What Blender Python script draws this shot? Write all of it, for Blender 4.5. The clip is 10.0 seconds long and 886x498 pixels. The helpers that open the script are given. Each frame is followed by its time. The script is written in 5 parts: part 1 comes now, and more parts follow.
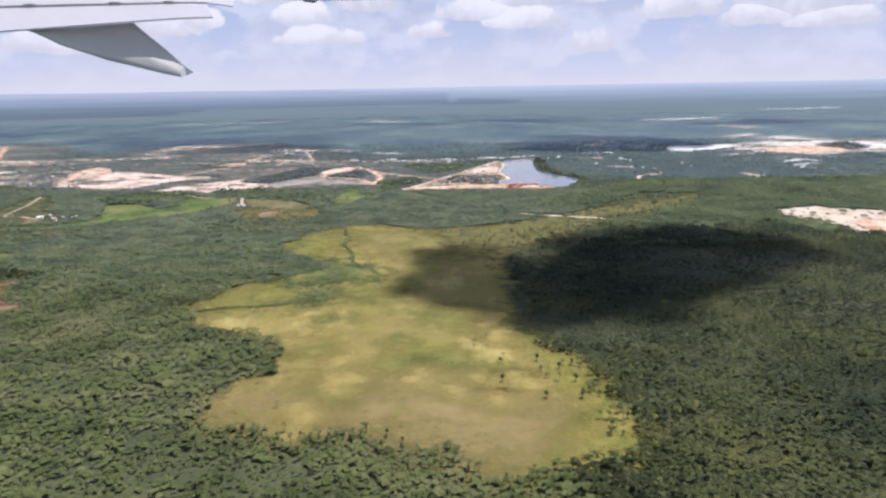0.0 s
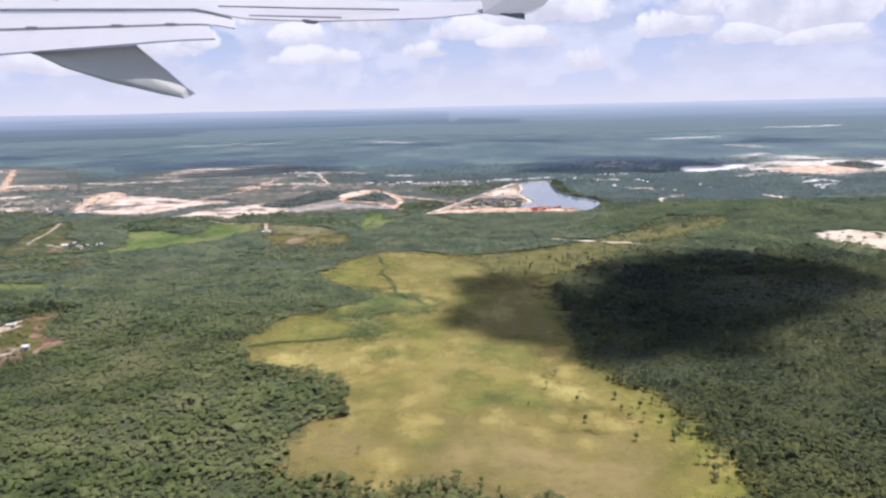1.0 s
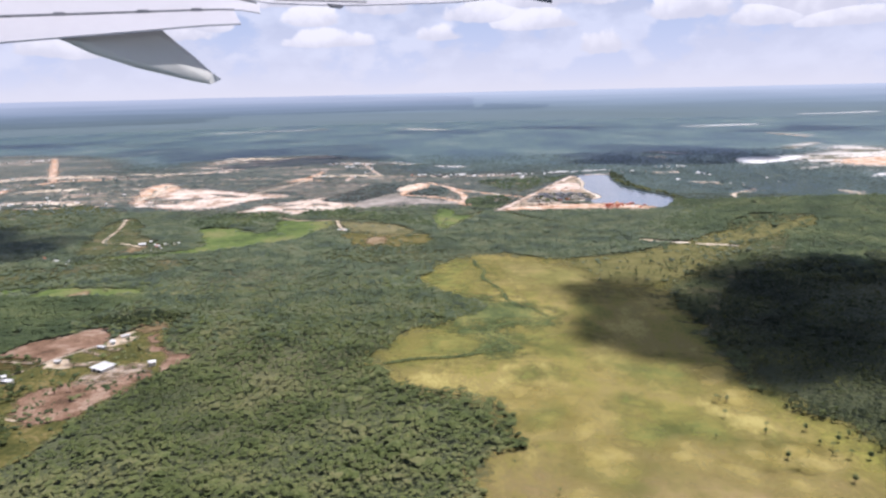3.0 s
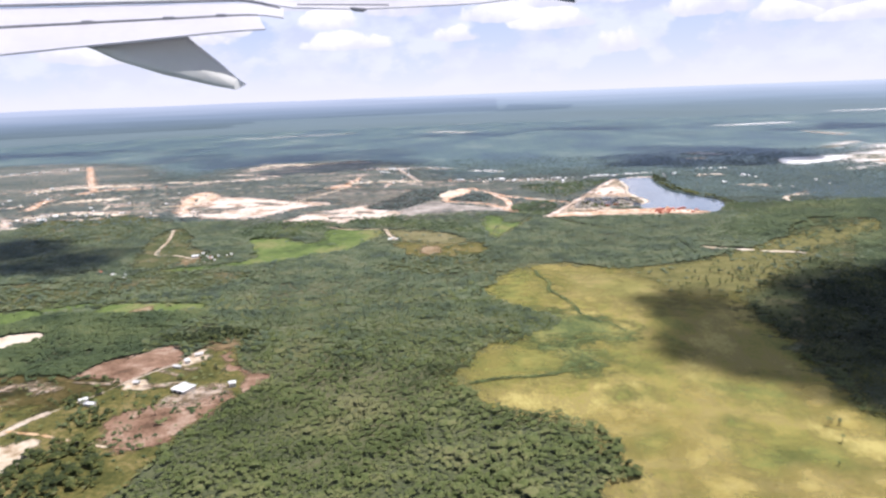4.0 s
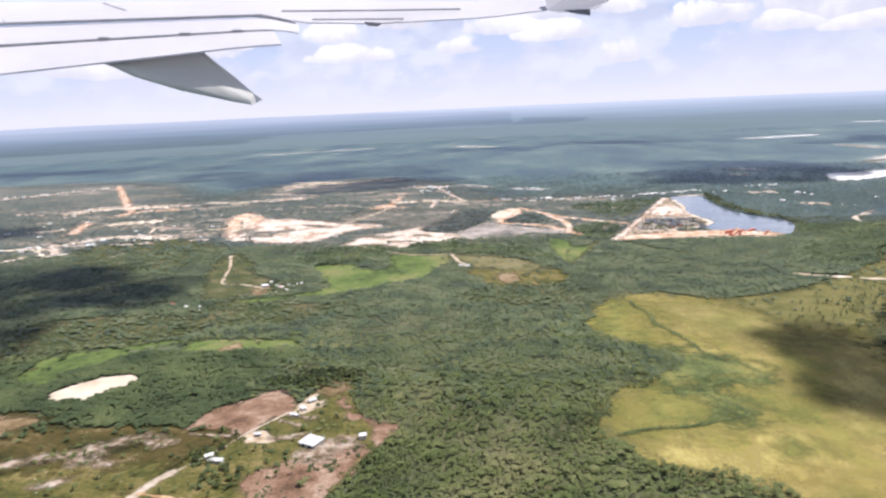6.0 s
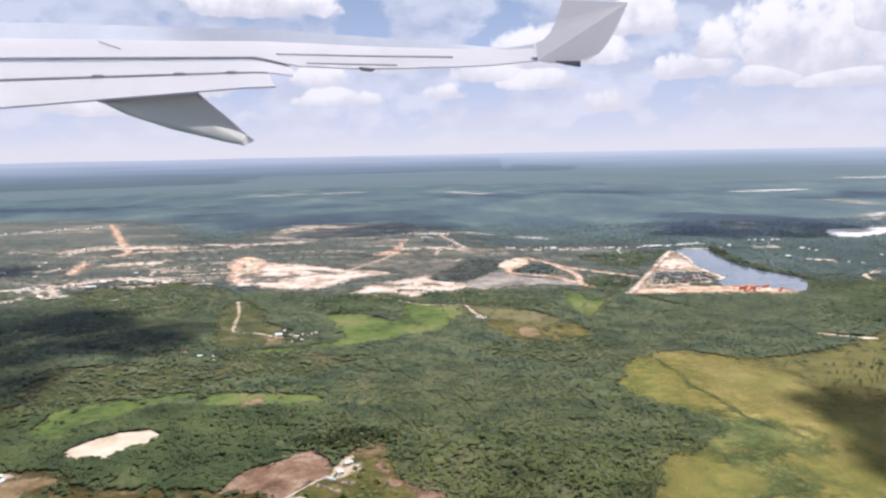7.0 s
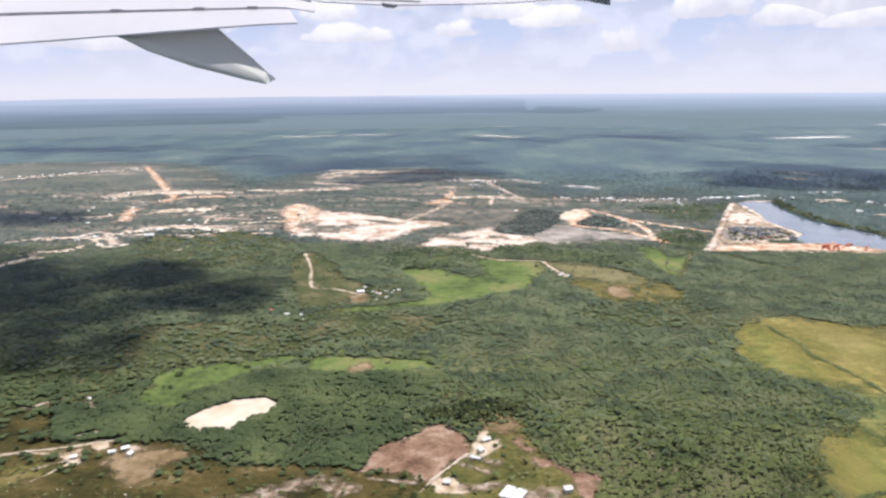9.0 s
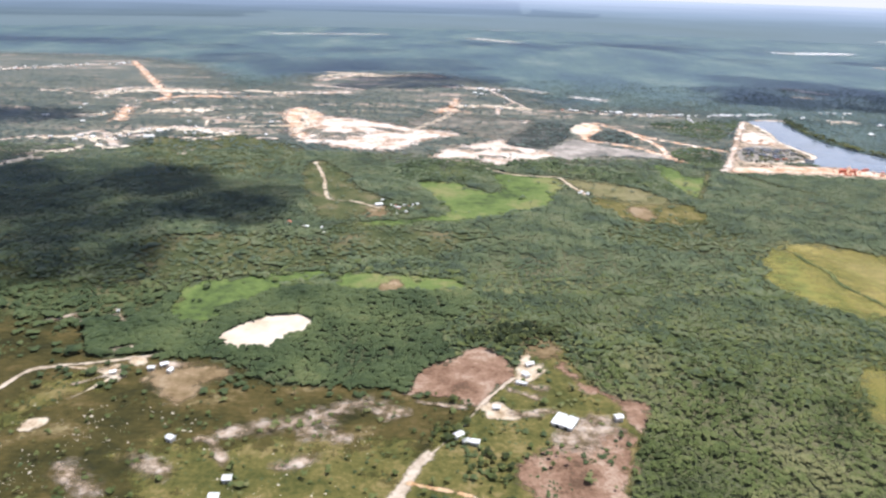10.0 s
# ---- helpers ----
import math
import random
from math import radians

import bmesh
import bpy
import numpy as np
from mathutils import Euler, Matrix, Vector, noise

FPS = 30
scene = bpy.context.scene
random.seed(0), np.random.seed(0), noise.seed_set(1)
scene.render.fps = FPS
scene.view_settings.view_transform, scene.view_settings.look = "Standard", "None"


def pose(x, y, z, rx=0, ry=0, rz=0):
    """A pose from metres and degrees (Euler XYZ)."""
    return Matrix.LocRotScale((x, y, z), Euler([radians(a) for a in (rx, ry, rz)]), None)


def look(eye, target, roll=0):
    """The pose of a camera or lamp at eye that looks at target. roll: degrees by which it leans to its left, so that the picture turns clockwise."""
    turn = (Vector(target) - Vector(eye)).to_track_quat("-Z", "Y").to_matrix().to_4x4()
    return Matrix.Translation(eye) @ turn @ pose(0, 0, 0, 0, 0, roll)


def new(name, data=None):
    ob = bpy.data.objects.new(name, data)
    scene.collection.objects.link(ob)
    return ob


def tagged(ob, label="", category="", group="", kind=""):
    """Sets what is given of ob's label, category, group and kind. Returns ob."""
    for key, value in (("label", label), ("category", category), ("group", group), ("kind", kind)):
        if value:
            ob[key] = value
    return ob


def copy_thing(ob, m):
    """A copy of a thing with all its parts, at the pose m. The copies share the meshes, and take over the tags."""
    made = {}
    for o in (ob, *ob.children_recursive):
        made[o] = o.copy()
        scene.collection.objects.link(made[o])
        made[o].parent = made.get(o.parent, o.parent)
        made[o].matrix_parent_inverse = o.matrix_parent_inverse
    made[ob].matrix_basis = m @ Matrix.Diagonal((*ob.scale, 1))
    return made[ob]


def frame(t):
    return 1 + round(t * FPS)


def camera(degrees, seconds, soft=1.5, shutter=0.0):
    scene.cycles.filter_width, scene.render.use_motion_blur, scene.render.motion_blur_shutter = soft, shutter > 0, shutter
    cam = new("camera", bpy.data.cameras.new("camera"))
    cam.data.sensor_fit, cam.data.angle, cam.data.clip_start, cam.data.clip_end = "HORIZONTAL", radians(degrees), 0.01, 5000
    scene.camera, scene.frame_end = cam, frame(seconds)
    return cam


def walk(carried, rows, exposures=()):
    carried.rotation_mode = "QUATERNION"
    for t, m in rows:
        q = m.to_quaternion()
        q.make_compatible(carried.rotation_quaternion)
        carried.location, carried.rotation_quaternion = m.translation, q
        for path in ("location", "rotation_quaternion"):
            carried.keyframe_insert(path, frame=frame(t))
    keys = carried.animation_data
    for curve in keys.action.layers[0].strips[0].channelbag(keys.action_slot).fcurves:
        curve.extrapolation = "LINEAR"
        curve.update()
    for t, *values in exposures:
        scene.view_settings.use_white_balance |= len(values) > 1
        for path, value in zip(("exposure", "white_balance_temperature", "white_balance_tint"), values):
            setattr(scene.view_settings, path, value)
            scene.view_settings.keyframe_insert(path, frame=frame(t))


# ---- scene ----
cam = camera(62.3, 10.0, soft=2.5)
PATH = [
    (0, (-2.070, 4.001, 123.278), (-2.040, 5.954, 122.849), -1.04),
    (0.5, (-19.236, 9.489, 126.525), (-19.197, 11.448, 126.121), -1.32),
    (1, (-36.447, 15.038, 129.838), (-36.405, 17.001, 129.457), -1.32),
    (1.5, (-53.698, 20.650, 133.203), (-53.656, 22.615, 132.831), -1.36),
    (2, (-70.987, 26.331, 136.605), (-70.957, 28.288, 136.195), -0.99),
    (2.5, (-88.310, 32.083, 140.032), (-88.285, 34.037, 139.609), -0.99),
    (4, (-140.452, 49.810, 150.318), (-140.499, 51.765, 149.899), -2.22),
    (4.5, (-157.879, 55.889, 153.701), (-157.931, 57.845, 153.289), -2.30),
    (5, (-175.324, 62.059, 157.038), (-175.385, 64.016, 156.629), -3.00),
    (5.5, (-192.783, 68.326, 160.316), (-192.857, 70.278, 159.888), -3.13),
    (7, (-245.213, 87.737, 169.650), (-245.219, 89.718, 169.377), -1.14),
    (7.5, (-262.696, 94.425, 172.548), (-262.711, 96.402, 172.246), -0.79),
    (8, (-280.177, 101.228, 175.317), (-280.206, 103.197, 174.964), 0.40),
    (8.5, (-297.652, 108.151, 177.941), (-297.681, 110.116, 177.567), 0.22),
    (9, (-315.119, 115.197, 180.408), (-315.154, 117.149, 179.976), -0.54),
    (9.5, (-332.574, 122.370, 182.703), (-332.606, 124.312, 182.229), -0.14),
    (10, (-350.013, 129.674, 184.813), (-349.993, 131.555, 184.134), 1.67),
]
walk(cam, [(t, look(eye, target, roll)) for t, eye, target, roll in PATH],
     exposures=[(0, -0.16, 5800, 18), (1, -0.07, 5800, 18), (2, -0.21, 5820, 19), (2.5, -0.19, 5820, 19), (4, 0.18, 5900, 17), (5.5, 0.2, 5950, 17), (7, -0.07, 6000, 16), (8.5, -0.04, 6000, 16), (9, 0.04, 6000, 15), (10, 0.22, 5750, 14)])

# ---- daylight -------------------------------------------------------------
SUN_EL, SUN_AZ = radians(70), radians(66)          # height, and bearing from +y towards +x
TO_SUN = Vector((math.sin(SUN_AZ) * math.cos(SUN_EL), math.cos(SUN_AZ) * math.cos(SUN_EL), math.sin(SUN_EL)))
sun_data = bpy.data.lights.new("sun", "SUN")
sun_data.energy, sun_data.angle, sun_data.color = 5.0, radians(0.7), (1.0, 0.955, 0.88)
sun = new("sun", sun_data)
sun.matrix_world = look((0, 0, 900), Vector((0, 0, 900)) - TO_SUN)
scene.view_settings.exposure = 0.0


def build_sky():
    world = bpy.data.worlds.new("sky")
    scene.world = world
    world.use_nodes = True
    nt = world.node_tree
    nt.nodes.clear()
    N, Lk = nt.nodes.new, nt.links.new

    def math_node(op, a, b=None, c=None, clamp=False):
        n = N("ShaderNodeMath")
        n.operation, n.use_clamp = op, clamp
        for i, v in enumerate((a, b, c)):
            if v is None:
                continue
            if isinstance(v, (int, float)):
                n.inputs[i].default_value = v
            else:
                Lk(v, n.inputs[i])
        return n.outputs[0]

    def noise_at(vec, scale, detail, rough):
        n = N("ShaderNodeTexNoise")
        n.inputs["Scale"].default_value, n.inputs["Detail"].default_value = scale, detail
        n.inputs["Roughness"].default_value = rough
        Lk(vec, n.inputs["Vector"])
        return n.outputs[0]

    def mixed(fac, a, b):
        n = N("ShaderNodeMix")
        n.data_type = "RGBA"
        Lk(fac, n.inputs[0])
        for i, v in ((6, a), (7, b)):
            if isinstance(v, tuple):
                n.inputs[i].default_value = (*v, 1)
            else:
                Lk(v, n.inputs[i])
        return n.outputs[2]

    sky = N("ShaderNodeTexSky")
    sky.sky_type, sky.sun_disc = "NISHITA", False
    sky.sun_elevation, sky.sun_rotation = SUN_EL, SUN_AZ
    sky.air_density, sky.dust_density = 1.2, 1.5
    dim = N("ShaderNodeVectorMath")
    dim.operation = "SCALE"
    dim.inputs["Scale"].default_value = 0.075
    Lk(sky.outputs[0], dim.inputs[0])
    co = N("ShaderNodeTexCoord")
    sep = N("ShaderNodeSeparateXYZ")
    Lk(co.outputs["Generated"], sep.inputs[0])
    up = math_node("MAXIMUM", sep.outputs[2], 0.0)
    # heap clouds in rows above the horizon, thinner overhead
    stretch = N("ShaderNodeVectorMath")
    stretch.operation = "MULTIPLY"
    stretch.inputs[1].default_value = (1, 1, 1.7)
    Lk(co.outputs["Generated"], stretch.inputs[0])
    lower = N("ShaderNodeVectorMath")
    lower.inputs[1].default_value = (0, 0, -0.030)
    Lk(stretch.outputs[0], lower.inputs[0])

    def heap(vec):
        big = noise_at(vec, 8.0, 2.0, 0.5)
        fine = noise_at(vec, 26.0, 7.0, 0.58)
        return math_node("MULTIPLY_ADD", math_node("SUBTRACT", fine, 0.5), 0.38, big)

    body, under = heap(stretch.outputs[0]), heap(lower.outputs[0])
    thin = math_node("MULTIPLY", up, 0.42)

    def smooth(value, low, high):
        n = N("ShaderNodeMapRange")
        n.interpolation_type = "SMOOTHSTEP"
        n.inputs[1].default_value, n.inputs[2].default_value = low, high
        Lk(value, n.inputs[0])
        return n.outputs[0]

    cover = smooth(math_node("SUBTRACT", body, thin), 0.36, 0.46)
    shade = N("ShaderNodeMapRange")
    shade.inputs[1].default_value, shade.inputs[2].default_value = -0.07, 0.10
    Lk(math_node("SUBTRACT", body, under), shade.inputs[0])
    cloud = mixed(shade.outputs[0], (0.64, 0.63, 0.69), (1.08, 1.05, 1.05))
    blue = mixed(math_node("SUBTRACT", 1.0, math_node("MULTIPLY", up, 3.0, clamp=True), clamp=True), dim.outputs[0], (0.39, 0.565, 0.915))
    # a gap in the cover ahead, in which single heaps stand
    aside = math_node("MAXIMUM", smooth(up, 0.22, 0.32), math_node("SUBTRACT", 1.0, smooth(sep.outputs[1], 0.72, 0.84)))
    col = mixed(math_node("MULTIPLY", cover, math_node("MULTIPLY_ADD", aside, 0.50, 0.45)), blue, cloud)
    bearing = math_node("ARCTAN2", sep.outputs[0], sep.outputs[1])
    height = math_node("ARCSINE", sep.outputs[2])
    knob = math_node("MULTIPLY_ADD", noise_at(co.outputs["Generated"], 15.0, 3.0, 0.5), 3.4, math_node("MULTIPLY_ADD", noise_at(co.outputs["Generated"], 46.0, 5.0, 0.55), 2.2, -2.8))
    dense, lit = None, None
    # bearing, height of the flat base, half width, height of the heap, in degrees
    for az, base, half, tall in ((26.3, 5.5, 4.9, 5.3), (19.7, 6.3, 1.9, 2.4), (14.6, 8.6, 3.1, 2.7), (8.5, 6.4, 5.1, 2.4), (7.9, 4.6, 3.5, 1.3), (18.7, 5.0, 3.3, 1.8), (12.5, 2.8, 2.2, 1.8), (-3.9, 6.1, 2.7, 2.0),
                                 (-9.1, 5.2, 1.9, 1.4), (-11.5, 6.5, 2.2, 1.3), (-16.5, 4.8, 1.4, 1.4), (-7.9, 3.6, 3.1, 1.0), (-13.8, 10.2, 5.7, 2.2), (23.5, 4.3, 2.7, 1.5), (28.4, 3.9, 3.1, 1.3),
                                 (30.6, 7.6, 3.1, 3.1), (0.3, 3.9, 1.8, 1.0), (3.4, 5.3, 2.7, 1.6), (-20.0, 4.3, 3.5, 1.8), (-25.6, 3.1, 4.0, 1.5), (-3.3, 11.8, 4.9, 2.7)):
        half, tall = radians(half), radians(tall)
        a = math_node("MULTIPLY_ADD", bearing, 1 / half, -radians(az) / half)
        b = math_node("MULTIPLY_ADD", height, 1 / tall, -radians(base) / tall)
        bb = math_node("MAXIMUM", b, math_node("MULTIPLY", b, -4.0))
        d = math_node("SUBTRACT", math_node("SUBTRACT", 1.0, math_node("MULTIPLY", a, a)), math_node("MULTIPLY", bb, bb))
        if dense is None:
            dense, lit = d, b
        else:
            over = math_node("GREATER_THAN", d, dense)
            lit = math_node("ADD", math_node("MULTIPLY", b, over), math_node("MULTIPLY", lit, math_node("SUBTRACT", 1.0, over)))
            dense = math_node("MAXIMUM", d, dense)
    heaped = smooth(math_node("ADD", dense, knob), -0.22, 0.36)
    glow = smooth(math_node("ADD", lit, math_node("MULTIPLY", knob, 0.55)), -0.25, 0.75)
    col = mixed(math_node("MULTIPLY", heaped, 0.93), col, mixed(glow, (0.70, 0.69, 0.74), (1.14, 1.10, 1.08)))
    # the pale veil of moist air low down
    veil = math_node("POWER", 2.718, math_node("MULTIPLY", up, -10.3))
    col = mixed(math_node("MULTIPLY", veil, 0.96), col, (0.84, 0.815, 0.835))
    bg = N("ShaderNodeBackground")
    Lk(col, bg.inputs[0])
    bg.inputs[1].default_value = 1.0
    out = N("ShaderNodeOutputWorld")
    Lk(bg.outputs[0], out.inputs[0])


build_sky()


# ---- materials ------------------------------------------------------------
def material(name, base, rough=0.9, stops=None, scale=0.02, fine=0.4, bump=0.3, spec=0.2, sheen=0.0,
             island=0.0, per_object=0.0, metal=0.0, stretch=(1, 1, 1), tint=(0.72, 0.80, 0.95), fray=0.0, lift=0.0, speck=0.0):
    """Noise at two scales over a colour ramp, fine relief, and a shift from piece to piece."""
    m = bpy.data.materials.new(name)
    m.use_nodes = True
    nt = m.node_tree
    N, Lk = nt.nodes.new, nt.links.new
    b = nt.nodes["Principled BSDF"]
    b.inputs["Roughness"].default_value, b.inputs["Metallic"].default_value = rough, metal
    b.inputs["Specular IOR Level"].default_value = spec
    # bluish sheen at grazing angles imitates haze
    b.inputs["Sheen Weight"].default_value, b.inputs["Sheen Roughness"].default_value = sheen, 0.45
    b.inputs["Sheen Tint"].default_value = (*tint, 1)
    co = N("ShaderNodeNewGeometry")
    mp = N("ShaderNodeMapping")
    mp.inputs["Scale"].default_value = stretch
    Lk(co.outputs["Position"], mp.inputs[0])
    n1, n2 = N("ShaderNodeTexNoise"), N("ShaderNodeTexNoise")
    for n, s, d in ((n1, scale, 6), (n2, fine, 4)):
        n.inputs["Scale"].default_value, n.inputs["Detail"].default_value, n.inputs["Roughness"].default_value = s, d, 0.62
        Lk(mp.outputs[0], n.inputs["Vector"])
    add = N("ShaderNodeMath")
    add.operation = "MULTIPLY_ADD"
    Lk(n2.outputs[0], add.inputs[0])
    add.inputs[1].default_value = 0.35
    Lk(n1.outputs[0], add.inputs[2])
    wide = N("ShaderNodeMath")
    wide.operation = "MULTIPLY_ADD"
    Lk(add.outputs[0], wide.inputs[0])
    wide.inputs[1].default_value, wide.inputs[2].default_value = 1.75, 0.675 * (1 - 1.75)
    last = wide.outputs[0]
    if speck:
        # light and dark leaves within a crown
        n4 = N("ShaderNodeTexNoise")
        n4.inputs["Scale"].default_value, n4.inputs["Detail"].default_value, n4.inputs["Roughness"].default_value = 0.8, 4, 0.65
        Lk(co.outputs["Position"], n4.inputs["Vector"])
        mottle = N("ShaderNodeMath")
        mottle.operation = "MULTIPLY_ADD"
        Lk(n4.outputs[0], mottle.inputs[0])
        mottle.inputs[1].default_value = speck
        less = N("ShaderNodeMath")
        less.operation = "SUBTRACT"
        Lk(last, less.inputs[0])
        less.inputs[1].default_value = speck / 2
        Lk(less.outputs[0], mottle.inputs[2])
        last = mottle.outputs[0]
    if island or per_object:
        src = co.outputs["Random Per Island"] if island else N("ShaderNodeObjectInfo").outputs["Random"]
        more = N("ShaderNodeMath")
        more.operation = "MULTIPLY_ADD"
        Lk(src, more.inputs[0])
        more.inputs[1].default_value = island or per_object
        Lk(last, more.inputs[2])
        off = N("ShaderNodeMath")
        off.operation = "SUBTRACT"
        Lk(more.outputs[0], off.inputs[0])
        off.inputs[1].default_value = (island or per_object) / 2
        last = off.outputs[0]
    ramp = N("ShaderNodeValToRGB")
    stops = stops or [(0.4, tuple(c * 0.8 for c in base)), (0.68, base), (0.95, tuple(min(1, c * 1.15) for c in base))]
    while len(ramp.color_ramp.elements) < len(stops):
        ramp.color_ramp.elements.new(0.5)
    for e, (p, c) in zip(ramp.color_ramp.elements, stops):
        e.position, e.color = p, (*c, 1)
    Lk(last, ramp.inputs[0])
    Lk(ramp.outputs[0], b.inputs["Base Color"])
    if bump:
        bp = N("ShaderNodeBump")
        bp.inputs["Strength"].default_value, bp.inputs["Distance"].default_value = bump, 0.5 / max(fine, 0.05)
        Lk(n2.outputs[0], bp.inputs["Height"])
        Lk(bp.outputs[0], b.inputs["Normal"])
    if lift:
        # normals are bent to the sky, so the sides of crowns shade less
        turn = N("ShaderNodeVectorMath")
        turn.operation = "MULTIPLY_ADD"
        Lk(co.outputs["Normal"], turn.inputs[0])
        turn.inputs[1].default_value, turn.inputs[2].default_value = (1 - lift,) * 3, (0, 0, lift)
        unit = N("ShaderNodeVectorMath")
        unit.operation = "NORMALIZE"
        Lk(turn.outputs[0], unit.inputs[0])
        Lk(unit.outputs[0], b.inputs["Normal"])
    if fray:
        # the cover thins out in tufts towards its border
        at = N("ShaderNodeAttribute")
        at.attribute_name = "border"
        n3 = N("ShaderNodeTexNoise")
        n3.inputs["Scale"].default_value, n3.inputs["Detail"].default_value, n3.inputs["Roughness"].default_value = 0.09, 8, 0.68
        Lk(co.outputs["Position"], n3.inputs["Vector"])
        s = N("ShaderNodeMath")
        s.operation = "MULTIPLY_ADD"
        Lk(n3.outputs[0], s.inputs[0])
        s.inputs[1].default_value = 7.5
        Lk(at.outputs["Fac"], s.inputs[2])
        edge = N("ShaderNodeMapRange")
        edge.interpolation_type = "SMOOTHSTEP"
        edge.inputs[1].default_value, edge.inputs[2].default_value = 3.75 - fray, 3.75 + fray
        Lk(s.outputs[0], edge.inputs[0])
        Lk(edge.outputs[0], b.inputs["Alpha"])
    return m


M_GROUND = material("forest_floor", (0.07, 0.09, 0.04), rough=0.9, stops=[(0.4, (0.050, 0.060, 0.025)), (0.58, (0.076, 0.085, 0.037)), (0.74, (0.104, 0.109, 0.046)), (0.95, (0.150, 0.134, 0.067))], scale=0.006, fine=0.12, bump=0.5, sheen=0.16, spec=0.1)
# blue sheen and blue-tinted gloss stand in for haze on far ground
M_CANOPY = material("hazed_far_canopy", (0.07, 0.09, 0.05), rough=0.5, stops=[(0.42, (0.017, 0.035, 0.023)), (0.56, (0.032, 0.058, 0.035)), (0.7, (0.053, 0.085, 0.046)), (0.84, (0.084, 0.119, 0.065)), (0.97, (0.137, 0.159, 0.100))], scale=0.0065, fine=0.05, bump=0.2, spec=0.52, sheen=0.3, tint=(0.60, 0.78, 1.0), stretch=(0.95, 0.5, 1))
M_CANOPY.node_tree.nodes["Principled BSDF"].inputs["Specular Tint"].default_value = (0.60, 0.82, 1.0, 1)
M_MEADOW = material("meadow_grass", (0.3, 0.28, 0.1), stops=[(0.38, (0.179, 0.172, 0.044)), (0.46, (0.220, 0.202, 0.050)), (0.54, (0.250, 0.220, 0.055)), (0.62, (0.296, 0.245, 0.063)), (0.7, (0.272, 0.212, 0.075)), (0.78, (0.333, 0.272, 0.078)), (0.92, (0.437, 0.360, 0.120))], scale=0.028, fine=0.5, bump=0.5, fray=1.4, stretch=(1.3, 0.6, 1))
M_LUSH = material("lush_grass", (0.14, 0.25, 0.06), stops=[(0.46, (0.058, 0.082, 0.026)), (0.56, (0.094, 0.131, 0.034)), (0.68, (0.125, 0.168, 0.043)), (0.78, (0.146, 0.183, 0.052)), (0.9, (0.204, 0.201, 0.073))], scale=0.016, fine=0.12, bump=0.4, fray=0.5)
M_OLIVE = material("dry_pasture", (0.2, 0.2, 0.08), stops=[(0.4, (0.040, 0.052, 0.018)), (0.58, (0.067, 0.078, 0.027)), (0.76, (0.097, 0.098, 0.037)), (0.97, (0.171, 0.141, 0.072))], scale=0.03, fine=0.25, bump=0.4, fray=0.8)
M_SAVANNA = material("sandy_scrub", (0.2, 0.19, 0.1), stops=[(0.44, (0.024, 0.024, 0.006)), (0.56, (0.042, 0.037, 0.008)), (0.68, (0.062, 0.051, 0.013)), (0.8, (0.088, 0.066, 0.018)), (0.9, (0.124, 0.091, 0.034)), (1.0, (0.222, 0.174, 0.082))], scale=0.03, fine=0.35, bump=0.5, stretch=(0.8, 1.2, 1), fray=0.6)
M_PALE = material("pale_sandy_spots", (0.42, 0.35, 0.26), stops=[(0.46, (0.128, 0.093, 0.043)), (0.6, (0.255, 0.187, 0.119)), (0.76, (0.425, 0.327, 0.238)), (0.92, (0.544, 0.451, 0.357))], scale=0.15, fine=0.7, bump=0.3, fray=1.4)
M_TRACK = material("pale_dirt", (0.45, 0.36, 0.26), stops=[(0.42, (0.32, 0.25, 0.17)), (0.64, (0.46, 0.37, 0.27)), (0.9, (0.58, 0.48, 0.37))], scale=0.05, fine=0.4, bump=0.2, fray=0.5)
M_BARE = material("bare_brown_earth", (0.33, 0.21, 0.14), stops=[(0.4, (0.111, 0.065, 0.037)), (0.56, (0.202, 0.117, 0.070)), (0.72, (0.272, 0.165, 0.105)), (0.95, (0.423, 0.304, 0.215))], scale=0.06, fine=0.5, bump=0.8, fray=0.6)
M_SAND = material("white_sand", (0.72, 0.64, 0.54), stops=[(0.42, (0.300, 0.204, 0.132)), (0.54, (0.490, 0.354, 0.259)), (0.66, (0.640, 0.504, 0.395)), (0.86, (0.760, 0.640, 0.536))], scale=0.04, fine=0.2, bump=0.2, fray=1.0)
M_TANGRASS = material("tan_grass", (0.27, 0.2, 0.09), stops=[(0.42, (0.240, 0.198, 0.062)), (0.62, (0.292, 0.228, 0.082)), (0.85, (0.315, 0.232, 0.100))], scale=0.04, fine=0.25, bump=0.4, fray=3.0)
M_WHITESAND = material("pit_sand", (0.72, 0.64, 0.54), stops=[(0.44, (0.536, 0.418, 0.288)), (0.58, (0.626, 0.510, 0.372)), (0.74, (0.685, 0.573, 0.437)), (0.92, (0.725, 0.632, 0.501))], scale=0.03, fine=0.15, bump=0.05, fray=0.35)
M_ORANGE = material("orange_earth", (0.6, 0.4, 0.25), stops=[(0.44, (0.44, 0.245, 0.135)), (0.60, (0.62, 0.39, 0.25)), (0.76, (0.70, 0.50, 0.36)), (0.9, (0.76, 0.64, 0.52))], scale=0.05, fine=0.25, bump=0.3, fray=0.7)
